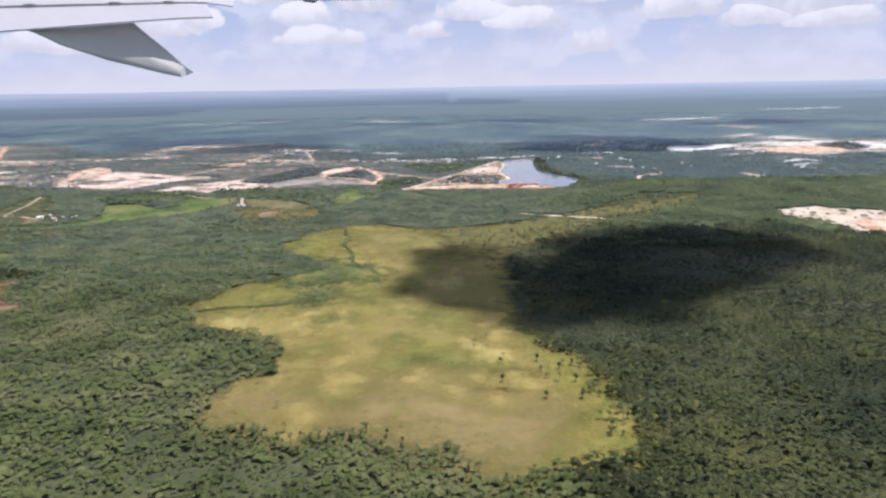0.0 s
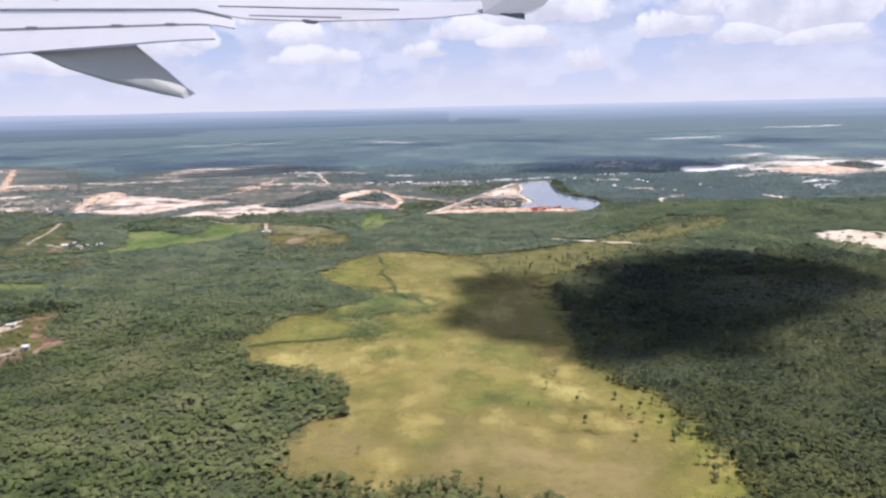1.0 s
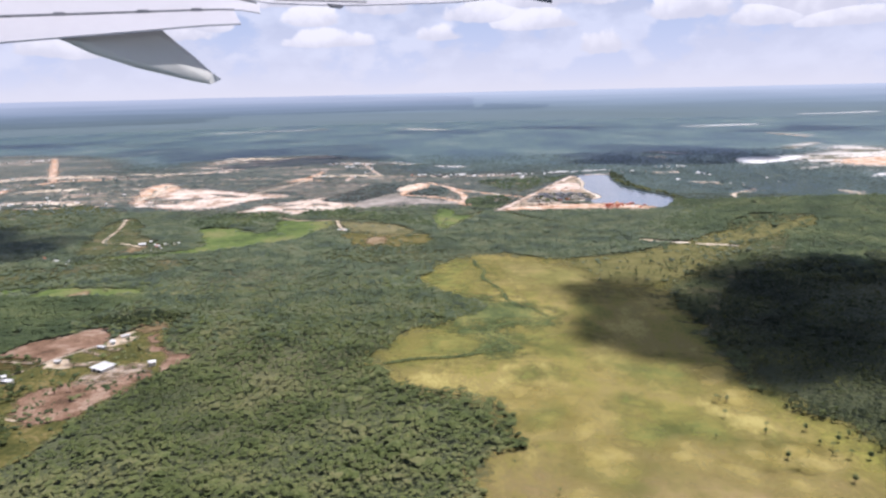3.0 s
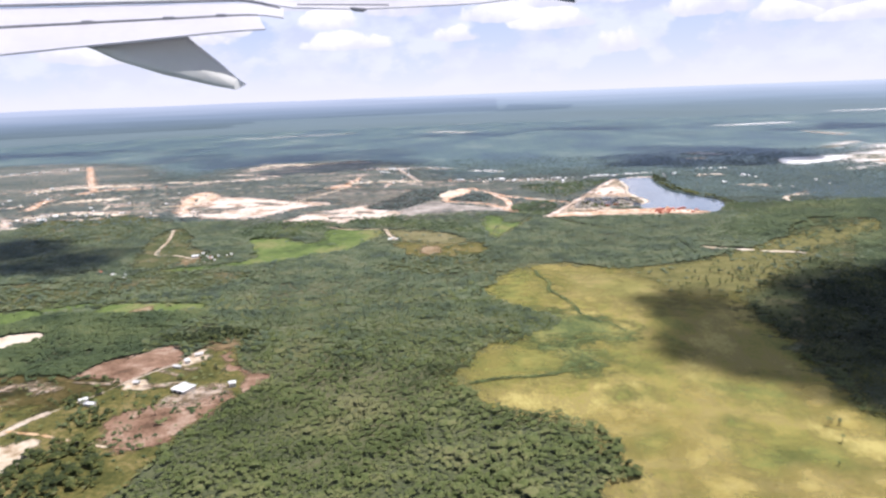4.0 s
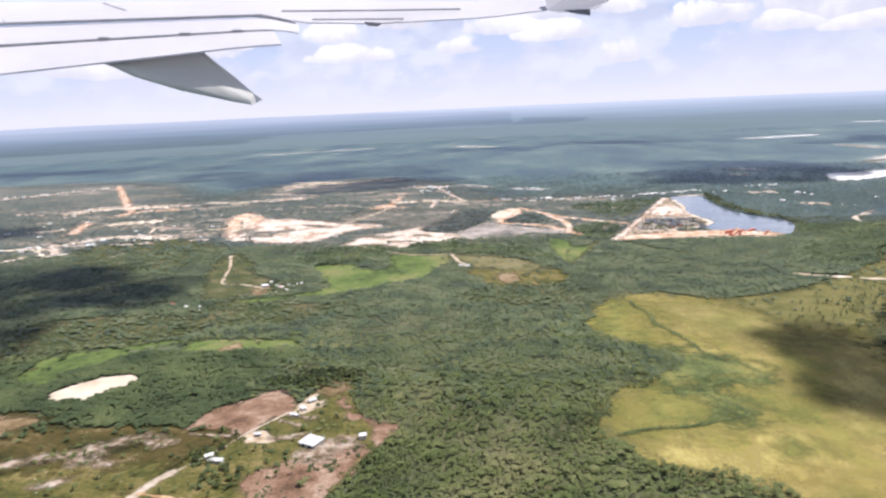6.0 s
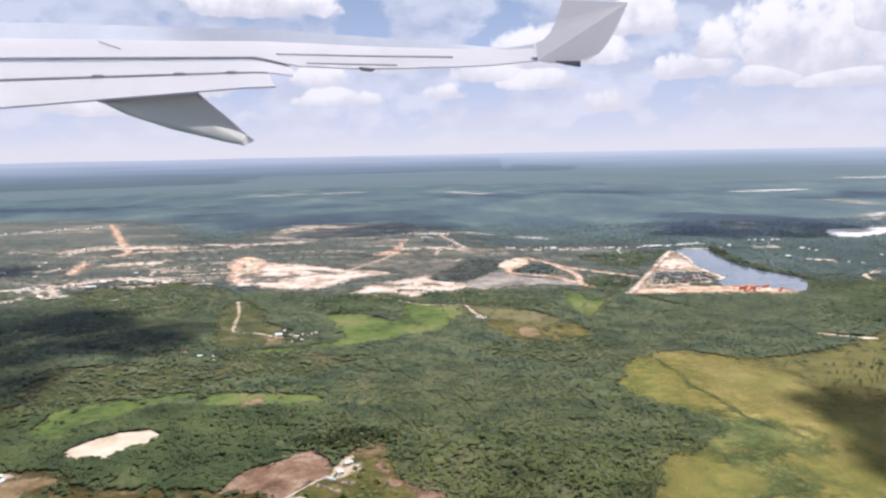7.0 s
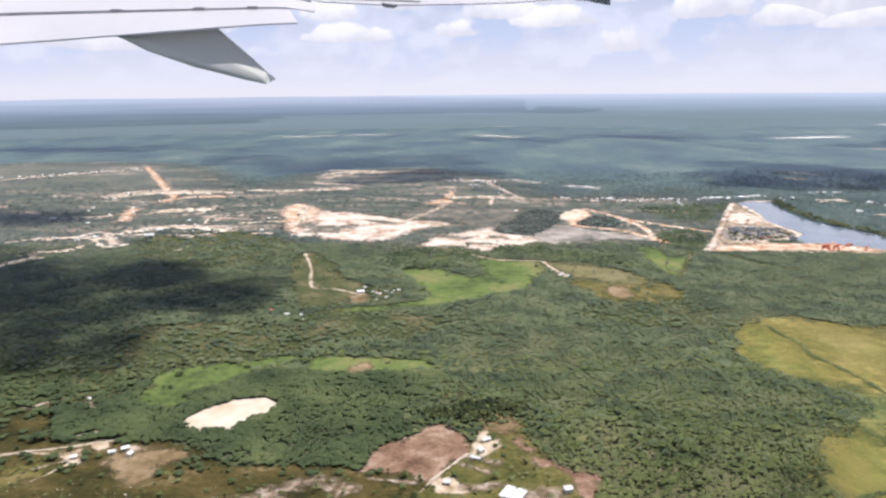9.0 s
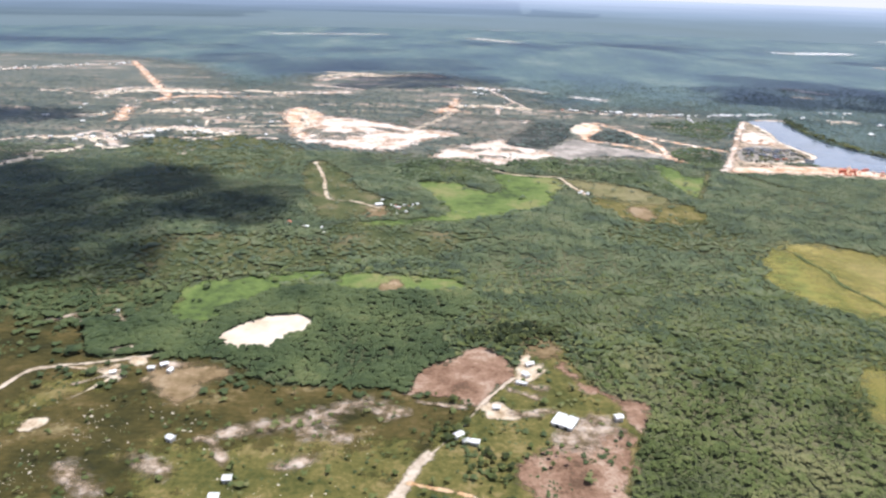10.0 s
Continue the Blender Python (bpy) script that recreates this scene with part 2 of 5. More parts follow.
# the bluish sheen is added in place of haze over the settlement
M_TOWN = material("settled_scrub", (0.2, 0.2, 0.13), stops=[(0.46, (0.060, 0.067, 0.032)), (0.62, (0.093, 0.095, 0.045)), (0.78, (0.145, 0.131, 0.068)), (0.9, (0.268, 0.201, 0.126)), (1.0, (0.512, 0.362, 0.244))], scale=0.014, fine=0.06, bump=0.3, stretch=(0.5, 1.5, 1), sheen=0.38, tint=(0.74, 0.82, 0.95), fray=1.2)
M_WORKS = material("trampled_works_ground", (0.34, 0.26, 0.18), stops=[(0.44, (0.082, 0.082, 0.045)), (0.56, (0.180, 0.143, 0.094)), (0.68, (0.328, 0.238, 0.156)), (0.84, (0.492, 0.377, 0.271))], scale=0.05, fine=0.2, bump=0.3, fray=0.6)
M_QUARRY = material("quarry_dust", (0.3, 0.27, 0.23), stops=[(0.42, (0.17, 0.155, 0.13)), (0.66, (0.30, 0.26, 0.22)), (0.9, (0.5, 0.43, 0.36))], scale=0.03, fine=0.2, bump=0.3, fray=0.4)
M_DARKHILL = material("dark_spoil", (0.1, 0.1, 0.09), stops=[(0.42, (0.028, 0.034, 0.028)), (0.66, (0.05, 0.056, 0.046)), (0.94, (0.12, 0.115, 0.10))], scale=0.05, fine=0.3, bump=0.6, fray=0.5)
M_CHALK = material("chalky_white_sand", (0.78, 0.75, 0.71), stops=[(0.42, (0.56, 0.52, 0.47)), (0.60, (0.74, 0.71, 0.67)), (0.9, (0.82, 0.80, 0.77))], scale=0.02, fine=0.1, bump=0.0, fray=0.6)
M_CLEARING = material("bare_white_clearing", (0.78, 0.74, 0.69), stops=[(0.5, (0.160, 0.150, 0.100)), (0.58, (0.460, 0.400, 0.320)), (0.68, (0.720, 0.660, 0.590)), (0.9, (0.800, 0.750, 0.690))], scale=0.012, fine=0.06, bump=0.0, stretch=(0.7, 1.3, 1), fray=2.2)
M_BROWN = material("brown_cleared_soil", (0.16, 0.13, 0.09), stops=[(0.42, (0.075, 0.078, 0.044)), (0.60, (0.125, 0.112, 0.068)), (0.80, (0.20, 0.165, 0.11)), (1.0, (0.36, 0.29, 0.21))], scale=0.03, fine=0.15, bump=0.4, sheen=0.25, fray=1.2)
M_LAWN = material("farm_lawn", (0.16, 0.17, 0.05), stops=[(0.42, (0.059, 0.062, 0.014)), (0.58, (0.094, 0.090, 0.022)), (0.74, (0.131, 0.113, 0.030)), (0.94, (0.223, 0.171, 0.067))], scale=0.05, fine=0.4, bump=0.4, fray=0.8)
M_DRYSOIL = material("dry_tan_soil", (0.26, 0.18, 0.1), stops=[(0.42, (0.13, 0.090, 0.040)), (0.58, (0.20, 0.138, 0.066)), (0.76, (0.27, 0.19, 0.105)), (0.95, (0.38, 0.29, 0.18))], scale=0.06, fine=0.4, bump=0.5, fray=0.9)
# a darker, lower-contrast copy of the leaf colours
M_EVENDARKLEAF = material("even_dark_leaves", (0.05, 0.07, 0.03), rough=0.75, stops=[(0.36, (0.029, 0.043, 0.015)), (0.52, (0.043, 0.061, 0.021)), (0.66, (0.060, 0.080, 0.028)), (0.82, (0.081, 0.102, 0.035)), (1.0, (0.128, 0.138, 0.052))], scale=0.02, fine=0.18, bump=0.0, spec=0.15, island=0.05, sheen=0.10, lift=0.62, speck=0.3)
M_YARD = material("cream_yard_sand", (0.55, 0.46, 0.33), stops=[(0.42, (0.293, 0.206, 0.116)), (0.56, (0.450, 0.341, 0.223)), (0.72, (0.547, 0.439, 0.308)), (0.9, (0.606, 0.505, 0.375))], scale=0.12, fine=0.7, bump=0.3, fray=0.7)
M_CLAYROAD = material("orange_clay_road", (0.5, 0.3, 0.15), stops=[(0.44, (0.36, 0.20, 0.085)), (0.60, (0.48, 0.29, 0.14)), (0.78, (0.58, 0.40, 0.24))], scale=0.15, fine=0.7, bump=0.3, fray=0.5)
M_SPECK = material("bare_sand_spot", (0.60, 0.52, 0.40), scale=0.05, fine=0.6, bump=0.2)
M_UPPERGRASS = material("olive_meadow_grass", (0.25, 0.22, 0.07), stops=[(0.42, (0.205, 0.185, 0.052)), (0.62, (0.250, 0.220, 0.064)), (0.85, (0.290, 0.240, 0.082))], scale=0.03, fine=0.2, bump=0.4, fray=3.0)
M_MARSHRIM = material("yellow_green_marsh", (0.28, 0.28, 0.05), stops=[(0.42, (0.170, 0.172, 0.034)), (0.62, (0.248, 0.234, 0.048)), (0.85, (0.322, 0.275, 0.069))], scale=0.05, fine=0.3, bump=0.4, fray=2.2)
M_HAY = material("dry_hay_grass", (0.2, 0.165, 0.085), stops=[(0.42, (0.114, 0.110, 0.043)), (0.6, (0.176, 0.157, 0.066)), (0.8, (0.223, 0.191, 0.093))], scale=0.04, fine=0.25, bump=0.4, fray=1.6)
M_ARMGRASS = material("olive_palm_grass", (0.17, 0.15, 0.05), stops=[(0.42, (0.097, 0.094, 0.028)), (0.6, (0.139, 0.129, 0.038)), (0.8, (0.176, 0.153, 0.051))], scale=0.05, fine=0.3, bump=0.4, fray=1.6)
M_MARSHGREEN = material("green_marsh_grass", (0.16, 0.18, 0.05), stops=[(0.42, (0.149, 0.162, 0.042)), (0.6, (0.205, 0.201, 0.050)), (0.82, (0.270, 0.238, 0.062))], scale=0.06, fine=0.4, bump=0.5, fray=3.0)
M_STRAW = material("pale_straw_grass", (0.40, 0.34, 0.11), stops=[(0.42, (0.314, 0.248, 0.066)), (0.62, (0.370, 0.295, 0.086)), (0.85, (0.431, 0.343, 0.115))], scale=0.07, fine=0.5, bump=0.4, fray=3.0)
M_REED = material("marsh_reeds", (0.08, 0.1, 0.03), stops=[(0.4, (0.069, 0.089, 0.029)), (0.58, (0.106, 0.130, 0.041)), (0.76, (0.163, 0.174, 0.053)), (0.95, (0.263, 0.240, 0.072))], scale=0.05, fine=0.4, bump=0.8, fray=1.4)
M_LEAF = material("tree_leaves", (0.06, 0.09, 0.03), rough=0.8, stops=[(0.4, (0.044, 0.055, 0.015)), (0.54, (0.071, 0.089, 0.023)), (0.66, (0.098, 0.117, 0.034)), (0.78, (0.129, 0.142, 0.046)), (0.94, (0.171, 0.166, 0.067))], scale=0.022, fine=0.20, bump=0.0, spec=0.12, island=0.2, sheen=0.15, lift=0.62, speck=0.34)
# wide tone spread paints glinting frond tips against dark leaves
M_DARKLEAF = material("dark_leaves_painted_tips", (0.06, 0.09, 0.03), rough=0.7, stops=[(0.36, (0.015, 0.022, 0.006)), (0.52, (0.022, 0.030, 0.008)), (0.66, (0.034, 0.043, 0.011)), (0.82, (0.056, 0.066, 0.016)), (1.0, (0.112, 0.112, 0.030))], scale=0.014, fine=0.20, bump=0.0, spec=0.12, island=0.45, sheen=0.08, lift=0.5, speck=0.7)
# bluer leaf colour and sheen imitate haze over mid-distance trees
M_HAZEDLEAF = material("hazed_woodland_leaves", (0.06, 0.09, 0.04), rough=0.8, stops=[(0.4, (0.040, 0.055, 0.020)), (0.54, (0.058, 0.077, 0.027)), (0.66, (0.080, 0.101, 0.034)), (0.78, (0.104, 0.122, 0.044)), (0.94, (0.136, 0.144, 0.059))], scale=0.034, fine=0.13, bump=0.0, spec=0.15, island=0.05, sheen=0.34, lift=0.62, speck=0.26)
# haze on far trees is put in as blue sheen and bluer leaves
M_FARLEAF = material("hazed_far_leaves", (0.06, 0.09, 0.04), rough=0.8, stops=[(0.4, (0.034, 0.052, 0.031)), (0.54, (0.049, 0.071, 0.041)), (0.7, (0.068, 0.092, 0.053)), (0.94, (0.106, 0.124, 0.075))], scale=0.02, fine=0.03, bump=0.0, spec=0.25, sheen=0.42, tint=(0.70, 0.82, 1.0), island=0.05, lift=0.75)
M_TRUNK = material("bark", (0.14, 0.11, 0.08), scale=1.0, fine=6.0, bump=0.5)
M_ROOF = material("zinc_roof", (0.76, 0.74, 0.70), rough=0.5, scale=0.3, fine=2.0, bump=0.05, per_object=0.4)
M_RUST = material("rusty_roof", (0.42, 0.16, 0.10), rough=0.7, scale=0.3, fine=2.0, bump=0.1, per_object=0.2)
M_WALL = material("plaster_wall", (0.66, 0.62, 0.55), scale=0.4, fine=3.0, bump=0.15, per_object=0.3)
M_DARK = material("dark_opening", (0.05, 0.05, 0.05), scale=0.5, fine=3.0, bump=0.0)
M_SLATE = material("dark_roof_sheet", (0.10, 0.11, 0.13), rough=0.6, scale=0.3, fine=2.0, bump=0.1, per_object=0.3)
M_RED = material("red_painted_steel", (0.58, 0.19, 0.12), rough=0.5, scale=0.3, fine=2.0, bump=0.1, per_object=0.3)


def thin_cloud(alpha):
    m = material("thin_cloud", (0.9, 0.9, 0.92), rough=1.0, scale=0.004, fine=0.03, bump=0.0, spec=0.0)
    m.node_tree.nodes["Principled BSDF"].inputs["Alpha"].default_value = alpha
    return m


M_HAZECLOUD, M_MIDCLOUD, M_THICKCLOUD, M_HEAPCLOUD = thin_cloud(0.12), thin_cloud(0.30), thin_cloud(0.24), thin_cloud(0.34)
M_WING = material("white_wing_paint", (0.8, 0.8, 0.8), rough=0.42, stops=[(0.4, (0.554, 0.529, 0.538)), (0.9, (0.588, 0.563, 0.571))], scale=0.003, fine=0.02, bump=0.0, spec=0.4)
# the wing's shaded forward band, put in as a blue-grey colour
M_WINGGREY = material("shaded_wing_tone", (0.5, 0.52, 0.57), rough=0.4, stops=[(0.4, (0.560, 0.582, 0.638)), (0.9, (0.616, 0.638, 0.694))], scale=0.004, fine=0.02, bump=0.0, spec=0.4)
M_FAIRING = material("fairing_paint", (0.62, 0.60, 0.54), rough=0.4, stops=[(0.4, (0.61, 0.585, 0.52)), (0.9, (0.65, 0.625, 0.56))], scale=0.003, fine=0.02, bump=0.0, spec=0.5)
# dark colour for painted-in gaps and for small fittings on the wing
M_GAP = material("dark_gap_and_fittings", (0.22, 0.22, 0.23), scale=0.01, fine=0.05, bump=0.0)

M_WATER = material("lake_water", (0.16, 0.19, 0.23), rough=0.12, scale=0.02, fine=0.3, bump=0.06, spec=0.5)


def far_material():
    """Backdrop: woodland in long bands, with haze painted into its glowing colour."""
    m = bpy.data.materials.new("painted_haze_distance")
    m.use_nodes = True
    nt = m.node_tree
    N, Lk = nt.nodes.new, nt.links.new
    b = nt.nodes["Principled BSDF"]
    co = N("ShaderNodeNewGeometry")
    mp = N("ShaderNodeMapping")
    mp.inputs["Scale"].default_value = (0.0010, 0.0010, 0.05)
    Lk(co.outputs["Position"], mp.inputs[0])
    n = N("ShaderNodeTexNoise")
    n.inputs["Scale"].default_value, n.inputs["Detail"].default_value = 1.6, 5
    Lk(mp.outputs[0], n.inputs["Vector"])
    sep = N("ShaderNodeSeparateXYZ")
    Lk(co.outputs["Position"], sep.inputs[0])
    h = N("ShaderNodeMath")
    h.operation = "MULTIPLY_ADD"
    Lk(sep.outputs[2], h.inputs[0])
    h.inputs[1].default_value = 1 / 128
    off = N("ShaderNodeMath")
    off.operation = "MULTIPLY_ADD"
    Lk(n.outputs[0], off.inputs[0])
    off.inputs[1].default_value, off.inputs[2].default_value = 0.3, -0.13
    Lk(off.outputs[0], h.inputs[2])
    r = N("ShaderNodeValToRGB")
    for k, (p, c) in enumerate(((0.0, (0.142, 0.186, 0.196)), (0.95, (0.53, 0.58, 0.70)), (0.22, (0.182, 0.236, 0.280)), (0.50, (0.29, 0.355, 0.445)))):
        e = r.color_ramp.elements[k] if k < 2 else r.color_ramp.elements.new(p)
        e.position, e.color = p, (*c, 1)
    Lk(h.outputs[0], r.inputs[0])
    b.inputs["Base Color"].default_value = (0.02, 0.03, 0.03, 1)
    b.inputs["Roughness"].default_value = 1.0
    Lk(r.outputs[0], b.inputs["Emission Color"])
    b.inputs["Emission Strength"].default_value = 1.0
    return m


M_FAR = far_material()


# ---- mesh helpers ---------------------------------------------------------
def mesh_of(name, verts, faces, mat, smooth=False):
    me = bpy.data.meshes.new(name)
    me.from_pydata([tuple(v) for v in verts], [], [tuple(f) for f in faces])
    me.materials.append(mat)
    if smooth:
        me.polygons.foreach_set("use_smooth", [True] * len(me.polygons))
    me.update()
    return me


def part(name, bm, mat, parent, label=""):
    me = bpy.data.meshes.new(name)
    bm.to_mesh(me)
    bm.free()
    me.materials.append(mat)
    ob = new(name, me)
    ob.parent = parent
    return tagged(ob, label)


def box(w, d, h, at=(0, 0, 0), bevel=0.0):
    """A block standing on at."""
    bm = bmesh.new()
    bmesh.ops.create_cube(bm, size=1)
    bmesh.ops.scale(bm, vec=(w, d, h), verts=bm.verts)
    bmesh.ops.translate(bm, vec=(at[0], at[1], at[2] + h / 2), verts=bm.verts)
    if bevel:
        bmesh.ops.bevel(bm, geom=bm.edges, offset=bevel, segments=1, affect="EDGES")
    return bm


def smooth_line(pts, closed, step=4):
    """A Catmull-Rom line through the points."""
    p = [np.array(q, float) for q in pts]
    n, out = len(p), []
    for i in range(n if closed else n - 1):
        a, b, c, d = (p[(i + k) % n] if closed else p[min(max(i + k, 0), n - 1)] for k in (-1, 0, 1, 2))
        for s in range(step):
            t = s / step
            out.append(0.5 * (2 * b + (c - a) * t + (2 * a - 5 * b + 4 * c - d) * t * t + (3 * b - a - 3 * c + d) * t ** 3))
    if not closed:
        out.append(p[-1])
    return np.array(out)


def ragged(line, amount, seed=0.0):
    out = []
    for x, y in line:
        v = noise.noise_vector(Vector((x, y, seed)) * (0.35 / max(amount, 0.3)))
        w = noise.noise_vector(Vector((x, y, seed + 9)) * (1.1 / max(amount, 0.3)))
        out.append((x + amount * (v.x + 0.6 * w.x), y + amount * (v.y + 0.6 * w.y)))
    return np.array(out)


OPEN = []          # ground on which the woods leave room: outline, chance that a tree stands there all the same


def border_sheet(name, line, closed, half, fringe, grid, mat, z):
    """A flat cover on a grid round an outline (or along a line, half wide), with its distance from the border, in fringes, on the vertices."""
    lo, hi = line.min(0) - half - 1.9 * fringe - grid, line.max(0) + half + 1.9 * fringe + grid
    xs, ys = np.arange(lo[0], hi[0] + grid, grid), np.arange(lo[1], hi[1] + grid, grid)
    gx, gy = np.meshgrid(xs, ys)
    px, py = gx.ravel(), gy.ravel()
    best = np.full(px.size, 1e9)
    pts = list(line) + ([line[0]] if closed else [])
    for a, c in zip(pts[:-1], pts[1:]):
        d = c - a
        t = np.clip(((px - a[0]) * d[0] + (py - a[1]) * d[1]) / (d @ d + 1e-9), 0, 1)
        best = np.minimum(best, np.hypot(px - a[0] - t * d[0], py - a[1] - t * d[1]))
    sd = np.where(inside(px, py, line), best, -best) if closed else half - best
    border = np.clip(sd / fringe, -2.5, 4)
    cols = len(xs)
    r, c = np.meshgrid(np.arange(len(ys) - 1), np.arange(cols - 1), indexing="ij")
    q = (r * cols + c).ravel()
    quads = np.stack([q, q + 1, q + cols + 1, q + cols], -1)
    quads = quads[border[quads].max(1) > -1.9]
    used, idx = np.unique(quads, return_inverse=True)
    me = mesh_of(name, [(px[k], py[k], z) for k in used], idx.reshape(-1, 4).tolist(), mat)
    me.attributes.new("border", "FLOAT", "POINT").data.foreach_set("value", border[used].astype(np.float32))
    return new(name, me)


def patch(name, pts, mat, z, label, ragg=4.0, trees=0.0, step=8, category="ground", grid=None):
    patch.count += 1
    z += 0.0017 * patch.count
    line = smooth_line(pts, True, step)
    size = (line.max(0) - line.min(0)).max()
    ob = border_sheet(name, line, True, 0.0, ragg, grid or max(1.0, size / 48), mat, z)
    if trees is not None:
        OPEN.append((ragged(line, ragg, z * 50), trees))
    return tagged(ob, label, category, kind="structure")


patch.count = 0


def water_sheet(name, pts, mat, z, label):
    line = ragged(smooth_line(pts, True, 6), 1.5, 4.0)
    bm = bmesh.new()
    face = bm.faces.new([bm.verts.new((x, y, z)) for x, y in line])
    face.normal_update()
    if face.normal.z < 0:
        face.normal_flip()
    bmesh.ops.triangulate(bm, faces=bm.faces)
    OPEN.append((line, 0.0))
    return tagged(part(name, bm, mat, None), label, "water", kind="structure")


def alongside(line, half):
    """The outline of a strip along a line."""
    d = np.gradient(line, axis=0)
    nrm = np.stack([-d[:, 1], d[:, 0]], -1) / (np.linalg.norm(d, axis=1)[:, None] + 1e-6) * half
    return np.vstack([line + nrm, (line - nrm)[::-1]])


def ribbon(name, pts, width, mat, z, label):
    line = smooth_line(pts, False, 8)
    ob = border_sheet(name, line, False, width / 2, 0.45 * width, max(0.6, 0.5 * width), mat, z)
    OPEN.append((alongside(line, width * 0.6 + 1.6), 0.0))
    return tagged(ob, label, "track", kind="structure")


def inside(px, py, line):
    """Which of the points lie within the outline."""
    hit = np.zeros(len(px), bool)
    x1, y1 = line[-1]
    for x2, y2 in line:
        cross = (y1 > py) != (y2 > py)
        with np.errstate(divide="ignore", invalid="ignore"):
            hit ^= cross & (px < (x2 - x1) * (py - y1) / (y2 - y1 + 1e-12) + x1)
        x1, y1 = x2, y2
    return hit


# ---- ground to the horizon ------------------------------------------------
def build_ground():
    rings = [0, 60, 150, 300, 500, 750, 1050, 1500, 1900, 2300, 2900, 3500, 4100, 4640]
    seg, verts, faces = 96, [(0, 0, 0)], []
    for r in rings[1:]:
        for s in range(seg):
            a = 2 * math.pi * s / seg
            verts.append((r * math.cos(a), r * math.sin(a), 0))
    for s in range(seg):
        faces.append((0, 1 + s, 1 + (s + 1) % seg))
    for k in range(len(rings) - 2):
        for s in range(seg):
            a, b = 1 + k * seg + s, 1 + k * seg + (s + 1) % seg
            faces.append((a, a + seg, b + seg, b))
    me = mesh_of("ground", verts, faces, M_GROUND)
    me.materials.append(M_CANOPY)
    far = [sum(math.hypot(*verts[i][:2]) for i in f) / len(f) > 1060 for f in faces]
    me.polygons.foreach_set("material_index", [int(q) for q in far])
    tagged(new("ground", me), "flat wooded ground, dark green and brown", "ground", kind="structure")
    # glowing backdrop ring, raised to near eye height to fit the view's horizon
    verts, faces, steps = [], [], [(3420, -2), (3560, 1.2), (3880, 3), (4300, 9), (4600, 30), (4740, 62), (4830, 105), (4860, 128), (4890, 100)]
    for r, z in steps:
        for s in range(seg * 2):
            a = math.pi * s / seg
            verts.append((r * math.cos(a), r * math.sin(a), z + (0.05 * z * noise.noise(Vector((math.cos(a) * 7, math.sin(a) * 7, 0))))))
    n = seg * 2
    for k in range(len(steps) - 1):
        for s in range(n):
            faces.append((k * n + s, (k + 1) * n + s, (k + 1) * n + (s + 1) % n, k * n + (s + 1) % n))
    tagged(new("backdrop", mesh_of("backdrop", verts, faces, M_FAR, True)), "glowing backdrop of woodland with painted blue-grey haze", "distance", kind="structure")


build_ground()

patch("meadow", [(-75, 669), (-35, 662), (5, 645), (55, 642), (100, 668), (131, 684), (126, 655), (92, 606), (70, 585), (57, 508), (47, 436), (44, 371), (52, 348), (66, 313), (70, 288), (72, 261), (69, 240), (58, 231), (40, 222), (21, 216), (12, 220), (3, 234), (-13, 244), (-34, 255), (-54, 248), (-69, 254), (-94, 267), (-91, 297), (-76, 319), (-78, 344), (-90, 362), (-118, 377), (-131, 392), (-141, 414), (-139, 434), (-126, 462), (-98, 486), (-80, 505), (-78, 530), (-104, 550), (-120, 588), (-112, 620)], M_MEADOW, 0.10, "yellow-green open marsh meadow with tan patches", 9, 0.0)
patch("tan_grass", [(-78, 272), (-45, 300), (5, 298), (48, 262), (42, 230), (12, 232), (-34, 262)], M_TANGRASS, 0.12, "tan dry grass on the meadow", 14, None)
patch("marsh_rim", [(50, 330), (62, 312), (72, 280), (74, 258), (70, 238), (56, 226), (40, 220), (44, 234), (55, 252), (58, 275), (50, 300)], M_MARSHRIM, 0.13, "bright yellow-green marsh grass at the wood's edge", 9, None)
patch("tan_grass", [(-60, 640), (0, 630), (50, 610), (40, 560), (-20, 545), (-55, 590)], M_UPPERGRASS, 0.12, "olive grass on the upper meadow", 16, None)
patch("marsh_grass", [(-136, 416), (-117, 460), (-93, 487), (-74, 461), (-49, 468), (-29, 448), (-44, 430), (-64, 434), (-73, 422), (-118, 418)], M_MARSHGREEN, 0.12, "yellow-green marsh grass beside the stream", 12, None)
patch("marsh_grass", [(-122, 600), (-98, 645), (-80, 640), (-84, 573), (-89, 539), (-111, 548)], M_MARSHGREEN, 0.12, "green marsh grass below the woods", 12, None)
patch("marsh_grass", [(-16, 404), (17, 403), (34, 370), (46, 350), (36, 352), (7, 372), (-8, 382)], M_MARSHGREEN, 0.12, "green grass along a shallow creek", 8, None)
patch("straw_grass", [(-73, 360), (-47, 364), (-44, 345), (-52, 330), (-69, 335)], M_STRAW, 0.12, "pale straw-yellow grass on the meadow", 8, None)
tuft_rng = np.random.default_rng(12)
for i in range(26):
    # loose spots of paler and greener grass in the lower meadow
    cx, cy, cr = tuft_rng.uniform(-78, 45), tuft_rng.uniform(262, 400), tuft_rng.uniform(3, 9)
    ring = [(cx + cr * tuft_rng.uniform(0.6, 1.5) * math.cos(a), cy + 1.5 * cr * tuft_rng.uniform(0.6, 1.4) * math.sin(a)) for a in np.arange(7) * 6.283 / 7]
    patch("straw_grass" if i % 3 else "marsh_grass", ring, M_STRAW if i % 3 else M_MARSHGREEN, 0.13, "pale straw-yellow grass on the meadow" if i % 3 else "green tussocks on the meadow", 4, None)
